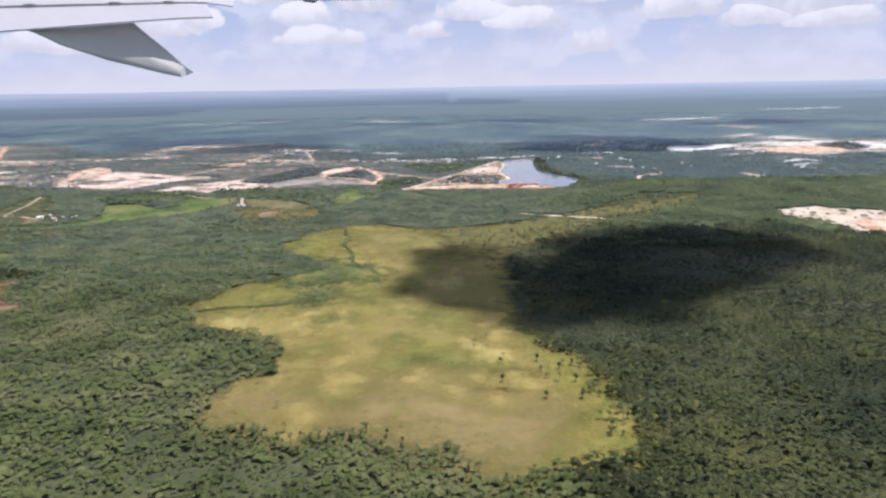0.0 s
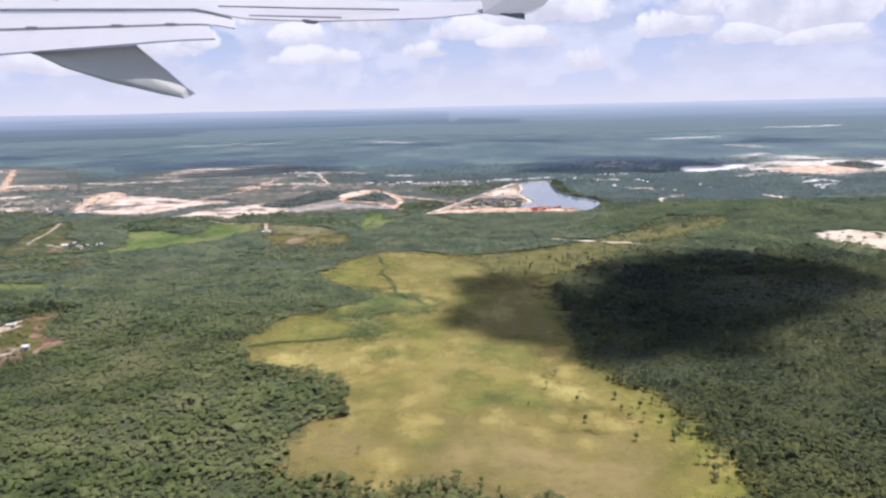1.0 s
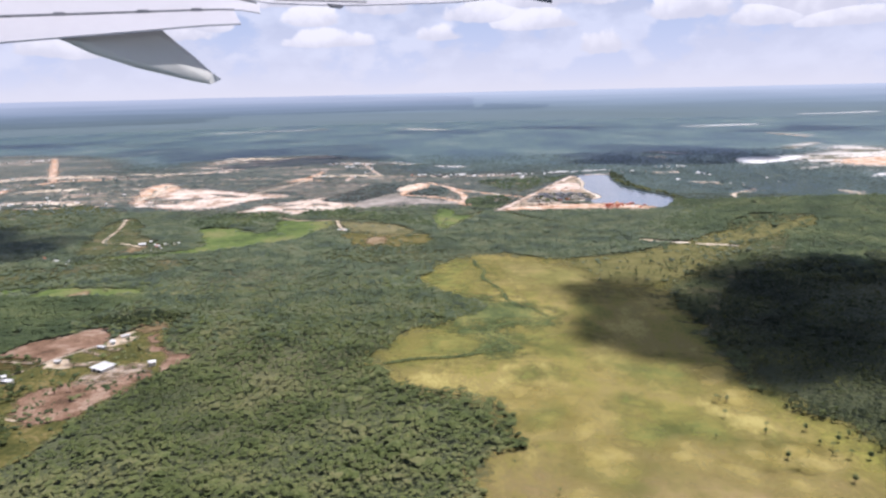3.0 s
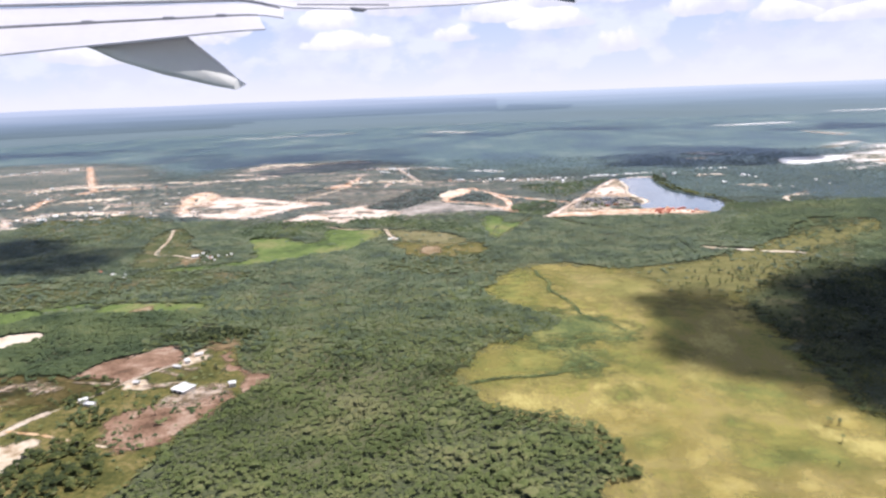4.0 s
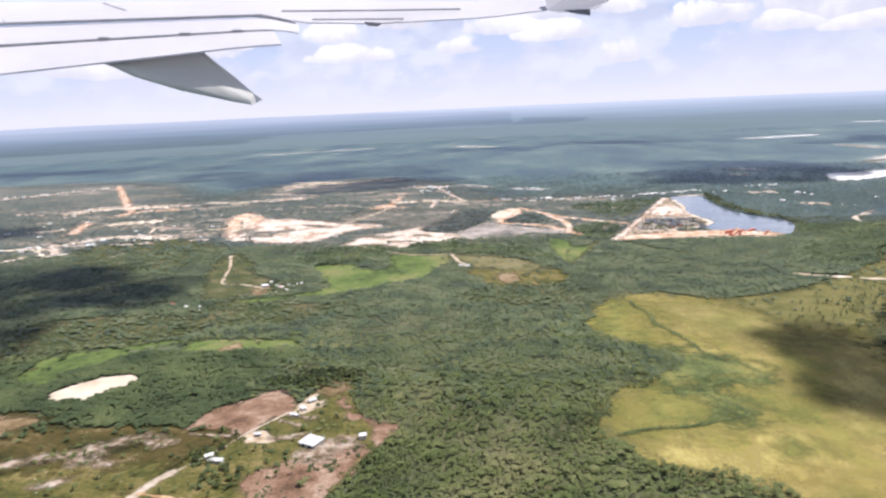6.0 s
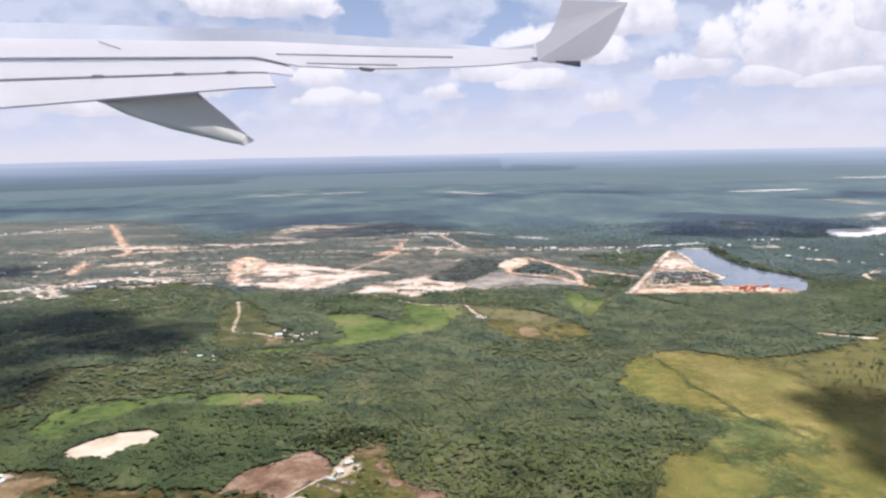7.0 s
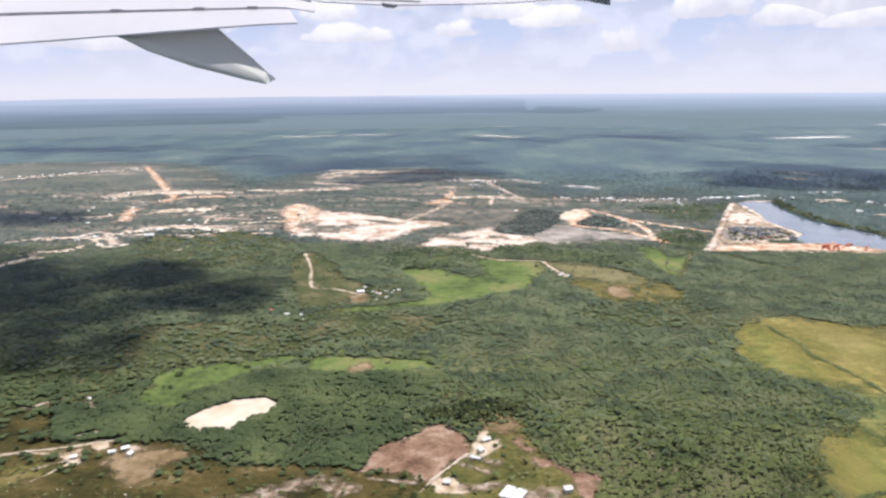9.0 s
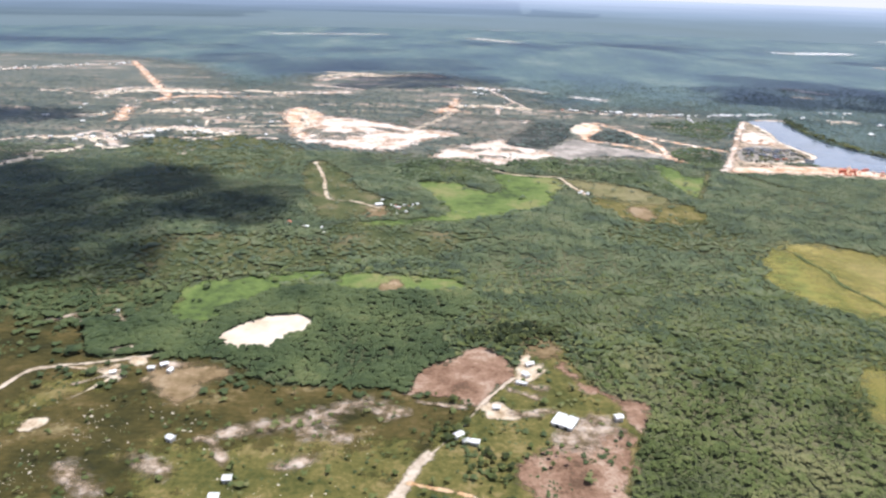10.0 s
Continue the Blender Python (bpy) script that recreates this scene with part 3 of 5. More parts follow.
patch("pasture", [(150, 700), (229, 836), (294, 836), (284, 797), (219, 736)], M_OLIVE, 0.12, "olive dry pasture strip", 5, 0.15)
patch("field", [(-436, 676), (-414, 684), (-372, 697), (-354, 708), (-324, 713), (-285, 736), (-250, 765), (-239, 803), (-225, 834), (-228, 862), (-252, 868), (-282, 882), (-292, 860), (-288, 820), (-300, 800), (-318, 816), (-335, 835), (-370, 830), (-347, 768), (-342, 735), (-361, 716), (-400, 706), (-430, 690)], M_LUSH, 0.14, "bright green grass field among woods", 7, 0.01)
patch("bare_ground", [(-424, 763), (-409, 772), (-391, 732), (-398, 716), (-412, 718)], M_DRYSOIL, 0.2, "tan bare yard beside hamlet houses", 5, 0.03)
patch("hamlet_ground", [(-402, 772), (-380, 762), (-362, 758), (-364, 742), (-376, 724), (-388, 722)], M_OLIVE, 0.19, "trodden ground under hamlet trees", 5, 0.3)
patch("pasture", [(-206, 790), (-155, 782), (-120, 776), (-112, 745), (-121, 722), (-158, 704), (-192, 730)], M_LAWN, 0.14, "olive pasture beside a farm track", 7, 0.05)
patch("pasture", [(-222, 856), (-171, 846), (-140, 815), (-130, 778), (-155, 774), (-195, 795)], M_HAY, 0.16, "tan dry grass field", 8, 0.02)
patch("bare_ground", [(-177, 762), (-161, 762), (-163, 730), (-177, 732)], M_DRYSOIL, 0.2, "small bare pinkish clearing in pasture", 4, 0.0)
patch("field", [(-107, 935), (-91, 923), (-87, 886), (-68, 881), (-104, 798), (-109, 817), (-113, 871)], M_LUSH, 0.14, "narrow green grass strip between trees", 6, 0.05)
patch("savanna", [(-760, 380), (-720, 500), (-598, 520), (-583, 520), (-546, 503), (-524, 464), (-496, 469), (-457, 465), (-428, 441), (-395, 443), (-363, 441), (-325, 428), (-320, 350), (-330, 290), (-560, 270)], M_SAVANNA, 0.10, "open sandy scrub with pale bare spots", 8, 0.05)
patch("field", [(-501, 509), (-509, 541), (-506, 563), (-480, 574), (-452, 583), (-431, 593), (-422, 583), (-448, 562), (-461, 544), (-475, 530), (-479, 510)], M_LUSH, 0.14, "green grass field with brown end", 6, 0.01)
patch("field", [(-414, 579), (-400, 590), (-369, 585), (-339, 584), (-328, 575), (-332, 563), (-361, 561), (-379, 558), (-404, 561)], M_LUSH, 0.14, "green grass clearing in the woods", 6, 0.01)
patch("sand_pit", [(-467, 490), (-461, 504), (-445, 519), (-429, 521), (-420, 512), (-422, 499), (-433, 488), (-439, 478), (-451, 478), (-462, 482)], M_WHITESAND, 0.18, "bright white sand pit ringed by trees", 1.3, 0.0)
patch("farmyard", [(-318, 443), (-290, 500), (-279, 487), (-277, 468), (-270, 445), (-259, 433), (-251, 421), (-266, 383), (-274, 350), (-290, 300), (-370, 290), (-351, 392), (-325, 428)], M_LAWN, 0.16, "short yellow-green grass round the farm", 2, 0.03)
patch("bare_ground", [(-362, 442), (-356, 459), (-340, 470), (-330, 484), (-319, 483), (-310, 465), (-308, 454), (-316, 447), (-324, 432), (-328, 427), (-341, 434), (-361, 437)], M_BARE, 0.22, "reddish brown cleared plot", 3, 0.0)
patch("bare_ground", [(-317, 384), (-304, 389), (-290, 402), (-279, 414), (-270, 412), (-263, 403), (-270, 372), (-276, 355), (-290, 345), (-304, 352), (-311, 367)], M_BARE, 0.22, "reddish brown cleared slope by the woods", 4, 0.03)
patch("bare_ground", [(-286, 479), (-279, 460), (-273, 447), (-261, 438), (-250, 430), (-250, 420), (-257, 409), (-260, 425), (-268, 439), (-276, 443), (-282, 454)], M_BARE, 0.24, "brown cleared strip along the wood's edge", 3, 0.0)
patch("bare_ground", [(-299, 492), (-290, 496), (-283, 490), (-286, 476), (-296, 472)], M_DRYSOIL, 0.245, "tan dry grass behind the farm", 4, 0.02)
patch("bare_ground", [(-294, 399), (-286, 412), (-273, 418), (-268, 410), (-282, 396)], M_PALE, 0.25, "pale stony ground beside the shed", 4, 0.0)
patch("pasture", [(-460, 357), (-468, 383), (-455, 393), (-435, 391), (-395, 395), (-361, 394), (-348, 377), (-361, 361), (-370, 335), (-450, 335)], M_LAWN, 0.13, "yellow-green rough grass among sandy scrub", 14, 0.03)
patch("pasture", [(-537, 404), (-539, 422), (-530, 440), (-514, 447), (-512, 429), (-528, 417), (-529, 404)], M_LAWN, 0.13, "yellow-green grass beside scrub houses", 8, 0.03)
patch("bare_ground", [(-492, 452), (-482, 455), (-471, 459), (-455, 455), (-451, 449), (-459, 442), (-462, 431), (-468, 423), (-477, 431), (-486, 439)], M_DRYSOIL, 0.2, "tan brown bare field in scrub", 4, 0.0)
patch("sand_yard", [(-309, 451), (-303, 475), (-298, 477), (-297, 467), (-292, 469), (-295, 459), (-298, 452), (-303, 449)], M_YARD, 0.28, "white sand yard of the farm", 2, 0.0)
patch("sand_yard", [(-327, 424), (-320, 429), (-311, 423), (-311, 416), (-319, 415), (-325, 417)], M_YARD, 0.28, "white sand patch by the farm houses", 2, 0.0)
patch("sand_yard", [(-527, 401), (-525, 407), (-519, 408), (-518, 403), (-523, 398)], M_YARD, 0.28, "white sand yard between scrub trees", 1.6, 0.0)

# settlement beyond the woods
patch("settlement_ground", [(-1000, 800), (-780, 850), (-700, 935), (-560, 985), (-440, 955), (-360, 918), (-200, 925), (-60, 940), (10, 1010), (100, 1240), (60, 1330), (-150, 1345), (-240, 1580), (-400, 1760), (-620, 1680), (-700, 1480), (-1000, 1900), (-1500, 1900), (-1450, 1300)], M_TOWN, 0.10, "settled land, scrub with pale bare streaks", 55, 0.42)
patch("sand_flat", [(-569, 1169), (-574, 1253), (-554, 1264), (-526, 1203), (-461, 1176), (-387, 1120), (-324, 1088), (-370, 1039), (-399, 983), (-454, 980), (-496, 1008), (-520, 1017)], M_SAND, 0.25, "large white quarried sand flat", 9, 0.0)
patch("orange_ground", [(-569, 1169), (-574, 1253), (-554, 1264), (-519, 1192), (-522, 1116), (-517, 1049), (-529, 1050)], M_ORANGE, 0.32, "orange earth bank at the quarry", 9, 0.0)
patch("sand_flat", [(-356, 946), (-337, 998), (-303, 1027), (-266, 1053), (-237, 1010), (-217, 983), (-225, 955), (-259, 940), (-285, 919), (-313, 943)], M_SAND, 0.25, "white sand flat at the wood's edge", 8, 0.02)
patch("quarry_floor", [(-224, 983), (-175, 1068), (-141, 1032), (-77, 988), (-87, 971), (-155, 979), (-192, 953)], M_QUARRY, 0.2, "grey-brown quarry floor", 5, 0.0)
patch("orange_ground", [(-162, 1138), (-137, 1200), (-121, 1160), (-146, 1088), (-161, 1058)], M_ORANGE, 0.3, "orange bare earth", 5, 0.0)
patch("dark_mound", [(-266, 1032), (-234, 1118), (-198, 1193), (-158, 1163), (-177, 1091), (-223, 1010)], M_DARKHILL, 0.3, "dark overgrown spoil mound", 5, 0.45)
patch("dark_mound", [(-150, 1089), (-120, 1134), (-92, 1108), (-108, 1055), (-146, 1057)], M_DARKHILL, 0.3, "dark green mound between tracks", 5, 0.8)

patch("cleared_land", [(-395, 1141), (-358, 1231), (-276, 1217), (-208, 1185), (-235, 1088), (-261, 1045), (-328, 1113)], M_BROWN, 0.21, "brown cleared land between quarries", 22, 0.12)


def spill(pts, width, mat=None, label="pale streak of bare sand in the settlement", up=0.0):
    """A frayed streak of bare ground along a line."""
    line = smooth_line(pts, False, 8)
    spill.count += 1
    ob = border_sheet("sand_streak", line, False, width * 0.36, 0.5 * width, max(0.7, 0.3 * width), mat or M_SAND, 0.3613 + 0.00371 * spill.count + up)
    OPEN.append((alongside(line, width * 0.42 + 1.0), 0.04))
    return tagged(ob, label, "ground", kind="structure")


spill.count = 0
for pts, w in (([(-803, 905), (-755, 943)], 18), ([(-860, 980), (-832, 1003), (-789, 1006)], 20), ([(-795, 1005), (-784, 1027), (-771, 1038), (-719, 958)], 28), ([(-741, 1016), (-708, 1030)], 18),
               ([(-738, 1032), (-697, 1083), (-613, 1056)], 30), ([(-674, 1020), (-621, 1016)], 18), ([(-845, 1139), (-815, 1162)], 24), ([(-770, 1195), (-690, 1222)], 36),
               ([(-919, 1355), (-882, 1431), (-773, 1421), (-704, 1399)], 46), ([(-679, 1435), (-603, 1405)], 34), ([(-600, 1422), (-508, 1443)], 60), ([(-590, 1529), (-488, 1483)], 30),
               ([(-585, 1600), (-509, 1739)], 40), ([(-654, 1102), (-638, 1149), (-603, 1198), (-563, 1212)], 14), ([(-609, 1099), (-554, 1114)], 12), ([(-1018, 1377), (-990, 1375)], 28),
               ([(-314, 1320), (-238, 1320)], 36), ([(-247, 1321), (-202, 1271), (-146, 1241)], 12), ([(-502, 1691), (-369, 1746)], 46), ([(-335, 1558), (-250, 1539)], 56),
               ([(-104, 1284), (-4, 1279)], 24), ([(-150, 1290), (-110, 1288)], 20), ([(-1080, 1780), (-1140, 1730), (-1260, 1600)], 40), ([(-700, 1250), (-620, 1260)], 14), ([(-840, 1290), (-760, 1300)], 16),
               ([(-209, 1318), (-256, 1521)], 14), ([(-680, 1150), (-600, 1130), (-560, 1150)], 12), ([(-450, 1330), (-380, 1300)], 16), ([(140, 1262), (185, 1262)], 26), ([(276, 1134), (303, 1105)], 22),
               ([(295, 1012), (332, 1046)], 10), ([(425, 978), (450, 994)], 14), ([(251, 1250), (292, 1273)], 26), ([(330, 1544), (356, 1539)], 30), ([(858, 2207), (876, 2012)], 26)):
    spill(pts, w * 0.5)
for pts, w in (([(674, 1674), (730, 1740), (790, 1803)], 20), ([(872, 2175), (909, 2068)], 16), ([(513, 1274), (565, 1300)], 16), ([(-220, 2914), (-111, 2805)], 34), ([(-121, 3546), (17, 3625)], 50), ([(-948, 2908), (-572, 3028)], 24), ([(-206, 1547), (-161, 1501)], 16), ([(-103, 1458), (-67, 1433)], 16), ([(375, 1654), (407, 1604)], 24)):
    spill(pts, w * 1.3, M_CLEARING, "far thin white clearing in the woods")
for pts, w in (([(-520, 1085), (-490, 1060), (-455, 1070)], 26), ([(-500, 1040), (-470, 1035)], 16), ([(-430, 1110), (-400, 1090)], 14)):
    spill(pts, w, M_TOWN, "scrub left standing in the quarry")
spill([(784, 2628), (884, 2640), (996, 2663)], 70, M_CHALK, "far white sand clearing in the woods", 0.6)
spill([(1535, 3352), (1660, 3330), (1875, 3409)], 60, M_CHALK, "white sand streak far off in the woods", 4.5)
town_rng = np.random.default_rng(90)
for _ in range(26):
    x, y = town_rng.uniform(-1000, -120), town_rng.uniform(930, 1560)
    if x > -450 and y < 1130 or y > 1300 and x > -480 and x < -330:
        continue
    l, a = town_rng.uniform(14, 60), town_rng.normal(0.2, 0.8)
    spill([(x, y), (x + 0.5 * l * math.cos(a), y + 0.5 * l * math.sin(a) + town_rng.normal(0, 4)), (x + l * math.cos(a), y + l * math.sin(a))], town_rng.uniform(3, 8))
spill([(-782, 1121), (-800, 1180), (-811, 1226)], 22, M_ORANGE, "orange bare earth streak in the settlement")
spill([(-394, 1084), (-344, 1205), (-322, 1300)], 12, M_TRACK, "pale orange bare streak by the quarry")
spill([(-330, 1300), (-322, 1401)], 14, M_ORANGE, "orange dirt lane")
spill([(-352, 1262), (-338, 1290), (-322, 1270)], 26, M_ORANGE, "orange earth heap beside a sand flat")
for pts, w in (([(-797, 841), (-791, 871), (-778, 897)], 16), ([(-796, 925), (-764, 925), (-756, 955)], 8), ([(-650, 1004), (-607, 1052)], 8), ([(-851, 1152), (-817, 1166)], 12), ([(-613, 1099), (-554, 1112)], 10), ([(-659, 1099), (-664, 1166), (-593, 1216)], 5),
               ([(-684, 1431), (-608, 1410)], 20), ([(-589, 1747), (-487, 1724)], 18), ([(-761, 994), (-727, 949), (-709, 961)], 9), ([(330, 1540), (347, 1521)], 14), ([(254, 1276), (294, 1256)], 12), ([(278, 1134), (306, 1120)], 12), ([(275, 970), (287, 1005), (329, 1023)], 7), ([(431, 1010), (441, 963)], 12), ([(-588, 1664), (-545, 1720), (-470, 1690)], 26), ([(-470, 1700), (-400, 1725), (-358, 1715)], 34), ([(-313, 1320), (-260, 1330), (-212, 1310)], 26), ([(-899, 1352), (-857, 1400), (-751, 1400)], 40), ([(-759, 1201), (-725, 1215), (-691, 1210)], 40),
               ([(-824, 990), (-799, 1004), (-746, 1000)], 14), ([(-746, 1033), (-715, 1060), (-684, 1070), (-609, 1049)], 20), ([(-540, 1240), (-545, 1190), (-530, 1130), (-535, 1080)], 16)):
    spill(pts, w, M_WHITESAND, "bright streak of white sand in the settlement")
for pts, w in (([(-330, 1000), (-300, 990)], 12), ([(-300, 960), (-280, 955)], 8), ([(-270, 1000), (-255, 985)], 9)):
    spill(pts, w, M_TOWN, "brown scrub left between sand heaps")
spill([(-800, 1300), (-770, 1345), (-700, 1350)], 24, M_ORANGE, "orange earth at the road's foot")
water_sheet("lake", [(118, 1240), (140, 1256), (170, 1250), (160, 1120), (172, 1050), (193, 1004), (192, 962), (158, 902), (135, 925), (80, 955), (70, 1003), (92, 1090), (112, 1180)], M_WATER, 0.40, "still grey-blue lake")
patch("lake_shore", [(-36, 912), (-15, 950), (20, 1028), (60, 1118), (112, 1240), (118, 1215), (112, 1150), (100, 1085), (108, 1030), (106, 1000), (84, 975), (60, 968), (50, 952), (110, 945), (156, 912), (142, 893), (60, 900)], M_WORKS, 0.45, "brown and orange sand works beside a lake", 1.0, 0.0, step=3)
patch("works_ground", [(5, 968), (25, 1030), (60, 1060), (85, 1040), (92, 1000), (70, 978), (35, 962)], M_QUARRY, 0.5, "dark trampled ground of the sand works", 2.5, 0.05)
patch("sand_bank", [(-25, 912), (60, 915), (138, 905), (150, 912), (112, 938), (55, 945), (-5, 935)], M_ORANGE, 0.5237, "white sand bank along the lake", 2.5, 0.0)
patch("sand_bank", [(50, 1085), (78, 1150), (104, 1150), (96, 1085), (78, 1072)], M_SAND, 0.54, "pale sand yard by the water", 2.5, 0.0)
ribbon("sand_bank", [(118, 1215), (112, 1150), (100, 1090), (104, 1030), (104, 1000), (84, 978), (50, 962), (0, 962)], 5.0, M_WHITESAND, 0.62, "white sand shore of the lake")
patch("sand_heap_ground", [(-171, 1118), (-160, 1165), (-147, 1178), (-137, 1140), (-150, 1110)], M_WHITESAND, 0.33, "cream sand heap ground at the loop road", 4, 0.0)
patch("sand_flat", [(341, 711), (377, 727), (407, 709), (444, 678), (400, 572), (361, 593), (353, 630), (332, 670)], M_WHITESAND, 0.25, "white sand plot cut from woods", 9, 0.03)
patch("orange_ground", [(372, 640), (400, 650), (420, 620), (395, 585), (372, 600)], M_ORANGE, 0.3, "orange corner of a sand plot", 8, 0.0)

patch("sand_flat", [(562, 1467), (653, 1521), (727, 1587), (798, 1700), (840, 1650), (868, 1560), (960, 1540), (1000, 1420), (850, 1290), (727, 1285), (659, 1243), (620, 1285), (590, 1300), (566, 1402)], M_CLEARING, 0.3, "wide white sand workings in the woods", 26, 0.10)
patch("sand_flat", [(466, 1457), (496, 1488), (553, 1490), (610, 1490), (540, 1400), (451, 1371)], M_CHALK, 0.3, "white sand tongue beside the workings", 6, 0.0)
for pts, w in (([(590, 1226), (618, 1216)], 12), ([(560, 1150), (600, 1180), (612, 1150)], 18), ([(545, 1100), (590, 1120)], 14), ([(560, 1060), (575, 1040)], 10), ([(536, 1060), (556, 1090)], 8)):
    spill(pts, w, M_CHALK, "white sand streak below the workings")
patch("dark_mound", [(765, 1448), (861, 1524), (828, 1382), (749, 1346)], M_DARKHILL, 0.32, "dark overgrown mound in the sand workings", 12, 0.4)
patch("orange_ground", [(640, 1400), (740, 1440), (760, 1330), (670, 1290), (620, 1330)], M_ORANGE, 0.33, "orange earth in the sand workings", 14, 0.02)

# tracks
ribbon("track", [(-600, 400), (-563, 422), (-554, 432), (-549, 449), (-536, 455), (-520, 459), (-500, 466), (-490, 470)], 2.2, M_TRACK, 0.32, "pale sand track through scrub")
ribbon("track", [(-533, 454), (-517, 452), (-509, 450)], 1.4, M_YARD, 0.34, "pale sand lane to houses")
ribbon("track", [(-518, 424), (-513, 431), (-510, 437), (-505, 446)], 1.3, M_YARD, 0.345, "narrow sand path through scrub")
patch("sand_yard", [(-516, 450), (-511, 456), (-504, 453), (-501, 443), (-508, 445)], M_YARD, 0.28, "white sand yard among scrub houses", 2.5, 0.0)
patch("sand_yard", [(-501, 458), (-503, 465), (-497, 464), (-495, 458)], M_YARD, 0.28, "small white sand yard beside a track", 1.5, 0.0)
patch("bare_ground", [(-377, 579), (-371, 572), (-375, 555), (-384, 557), (-385, 569)], M_DRYSOIL, 0.3, "tan bare corner of a green field", 2.0, 0.0)
ribbon("track", [(-309, 453), (-316, 444), (-327, 427), (-336, 409), (-350, 388)], 1.6, M_TRACK, 0.36, "narrow sand lane to the farm")
ribbon("track", [(-351, 389), (-358, 373), (-363, 360), (-374, 336)], 4.2, M_TRACK, 0.34, "broad pale sand road")
ribbon("track", [(-358, 369), (-351, 367), (-343, 365), (-334, 362)], 2.2, M_CLAYROAD, 0.39, "orange clay drive off the sand road")
ribbon("track", [(-334, 362), (-316, 355), (-302, 350)], 2.0, M_YARD, 0.38, "pale sand drive")
ribbon("track", [(-483, 909), (-464, 844), (-455, 795), (-446, 766), (-423, 759), (-400, 742)], 3.0, M_YARD, 0.5, "pale dirt track beside woods")
patch("pasture", [(-5, 642), (70, 672), (134, 721), (191, 764), (279, 814), (300, 830), (290, 790), (234, 735), (180, 700), (130, 640), (83, 580), (47, 560), (13, 569), (8, 608)], M_ARMGRASS, 0.125, "olive grass arm of the meadow with scattered palms", 8, 0.035)
patch("open_woods", [(48, 507), (81, 604), (126, 665), (211, 813), (294, 833), (280, 783), (215, 695), (150, 610), (110, 560), (75, 490)], M_OLIVE, 0.09, "rough grass with scattered trees", 14, 0.13)
for outline, chance in (([(-569, 645), (-504, 667), (-441, 655), (-410, 615), (-453, 592), (-511, 571), (-542, 584)], 0.32), ([(-428, 690), (-374, 688), (-311, 679), (-346, 631), (-402, 615), (-438, 636)], 0.3),
                        ([(-641, 587), (-573, 562), (-528, 565), (-516, 515), (-556, 505), (-604, 521)], 0.32), ([(-319, 526), (-285, 528), (-276, 499), (-309, 484)], 0.35),
                        ([(-703, 993), (-602, 1041), (-502, 955), (-517, 848), (-623, 860)], 0.45), ([(-215, 700), (-150, 720), (-100, 690), (-140, 650), (-200, 660)], 0.5)):
    patch("open_woods", outline, M_OLIVE, 0.07, "olive scrub with scattered trees", 14, chance or None)
patch("open_scrub", [(-454, 722), (-487, 857), (-483, 915), (-453, 886), (-425, 808), (-399, 775), (-408, 733), (-427, 705)], M_OLIVE, 0.11, "dry olive grass beside a dirt track", 8, 0.05)
for pts, w in (([(-438, 400), (-427, 404), (-415, 407), (-409, 411)], 6), ([(-403, 401), (-402, 414), (-387, 399)], 6), ([(-393, 421), (-380, 427), (-366, 419)], 6), ([(-409, 377), (-399, 383)], 5),
               ([(-308, 448), (-296, 443)], 3.2), ([(-312, 441), (-300, 434)], 3.0), ([(-311, 421), (-302, 420)], 3.4), ([(-301, 423), (-293, 422)], 3.0), ([(-450, 395), (-442, 393), (-432, 376)], 2.5), ([(-285, 397), (-277, 414), (-269, 417)], 5),
               ([(-520, 470), (-505, 478)], 3), ([(-566, 505), (-556, 512), (-552, 505)], 3), ([(-525, 508), (-535, 515)], 2.5), ([(-470, 380), (-455, 372)], 5), ([(-495, 372), (-480, 360)], 6), ([(-356, 428), (-335, 424)], 2.0), ([(-492, 455), (-484, 459), (-476, 455)], 3.0), ([(-505, 449), (-515, 441), (-522, 436)], 1.4)):
    spill(pts, w * 1.25, M_PALE, "pale sand showing through scrub")
patch("sand_yard", [(-364, 322), (-372, 345), (-356, 352), (-342, 358), (-334, 346), (-338, 326)], M_YARD, 0.3, "wide white sand yard by the road", 3.5, 0.0)
ribbon("track", [(-330, 930), (-295, 896), (-271, 874), (-240, 868), (-226, 868), (-220, 845), (-208, 800)], 3.6, M_YARD, 0.5, "pale farm track")
ribbon("track", [(-54, 914), (-82, 841), (-105, 792)], 4.0, M_OLIVE, 0.5, "grassy ride through the woods")
ribbon("track", [(-34, 917), (-6, 860), (31, 811)], 4.0, M_OLIVE, 0.5, "overgrown woodland track")
ribbon("track", [(-120, 1198), (-81, 1111), (-46, 1068), (4, 1020)], 9.0, M_ORANGE, 0.5, "orange dirt road")
ribbon("track", [(-158, 1064), (-106, 1031), (-77, 977), (-70, 954)], 9.0, M_ORANGE, 0.52, "orange dirt road into the woods")
ribbon("track", [(-88, 1111), (-73, 1049), (-77, 977)], 8.0, M_ORANGE, 0.54, "orange dirt loop road")
ribbon("track", [(-1046, 1845), (-900, 1554), (-784, 1325)], 13.0, M_ORANGE, 0.6, "straight broad orange road")
ribbon("track", [(85, 721), (96, 714), (108, 708), (133, 695), (160, 684)], 5.0, M_WHITESAND, 0.5, "white sand strip at the meadow's end")
ribbon("track", [(-38, 910), (-16, 952), (58, 1120), (112, 1243)], 7.0, M_SAND, 0.6, "straight pale road beside the lake works")
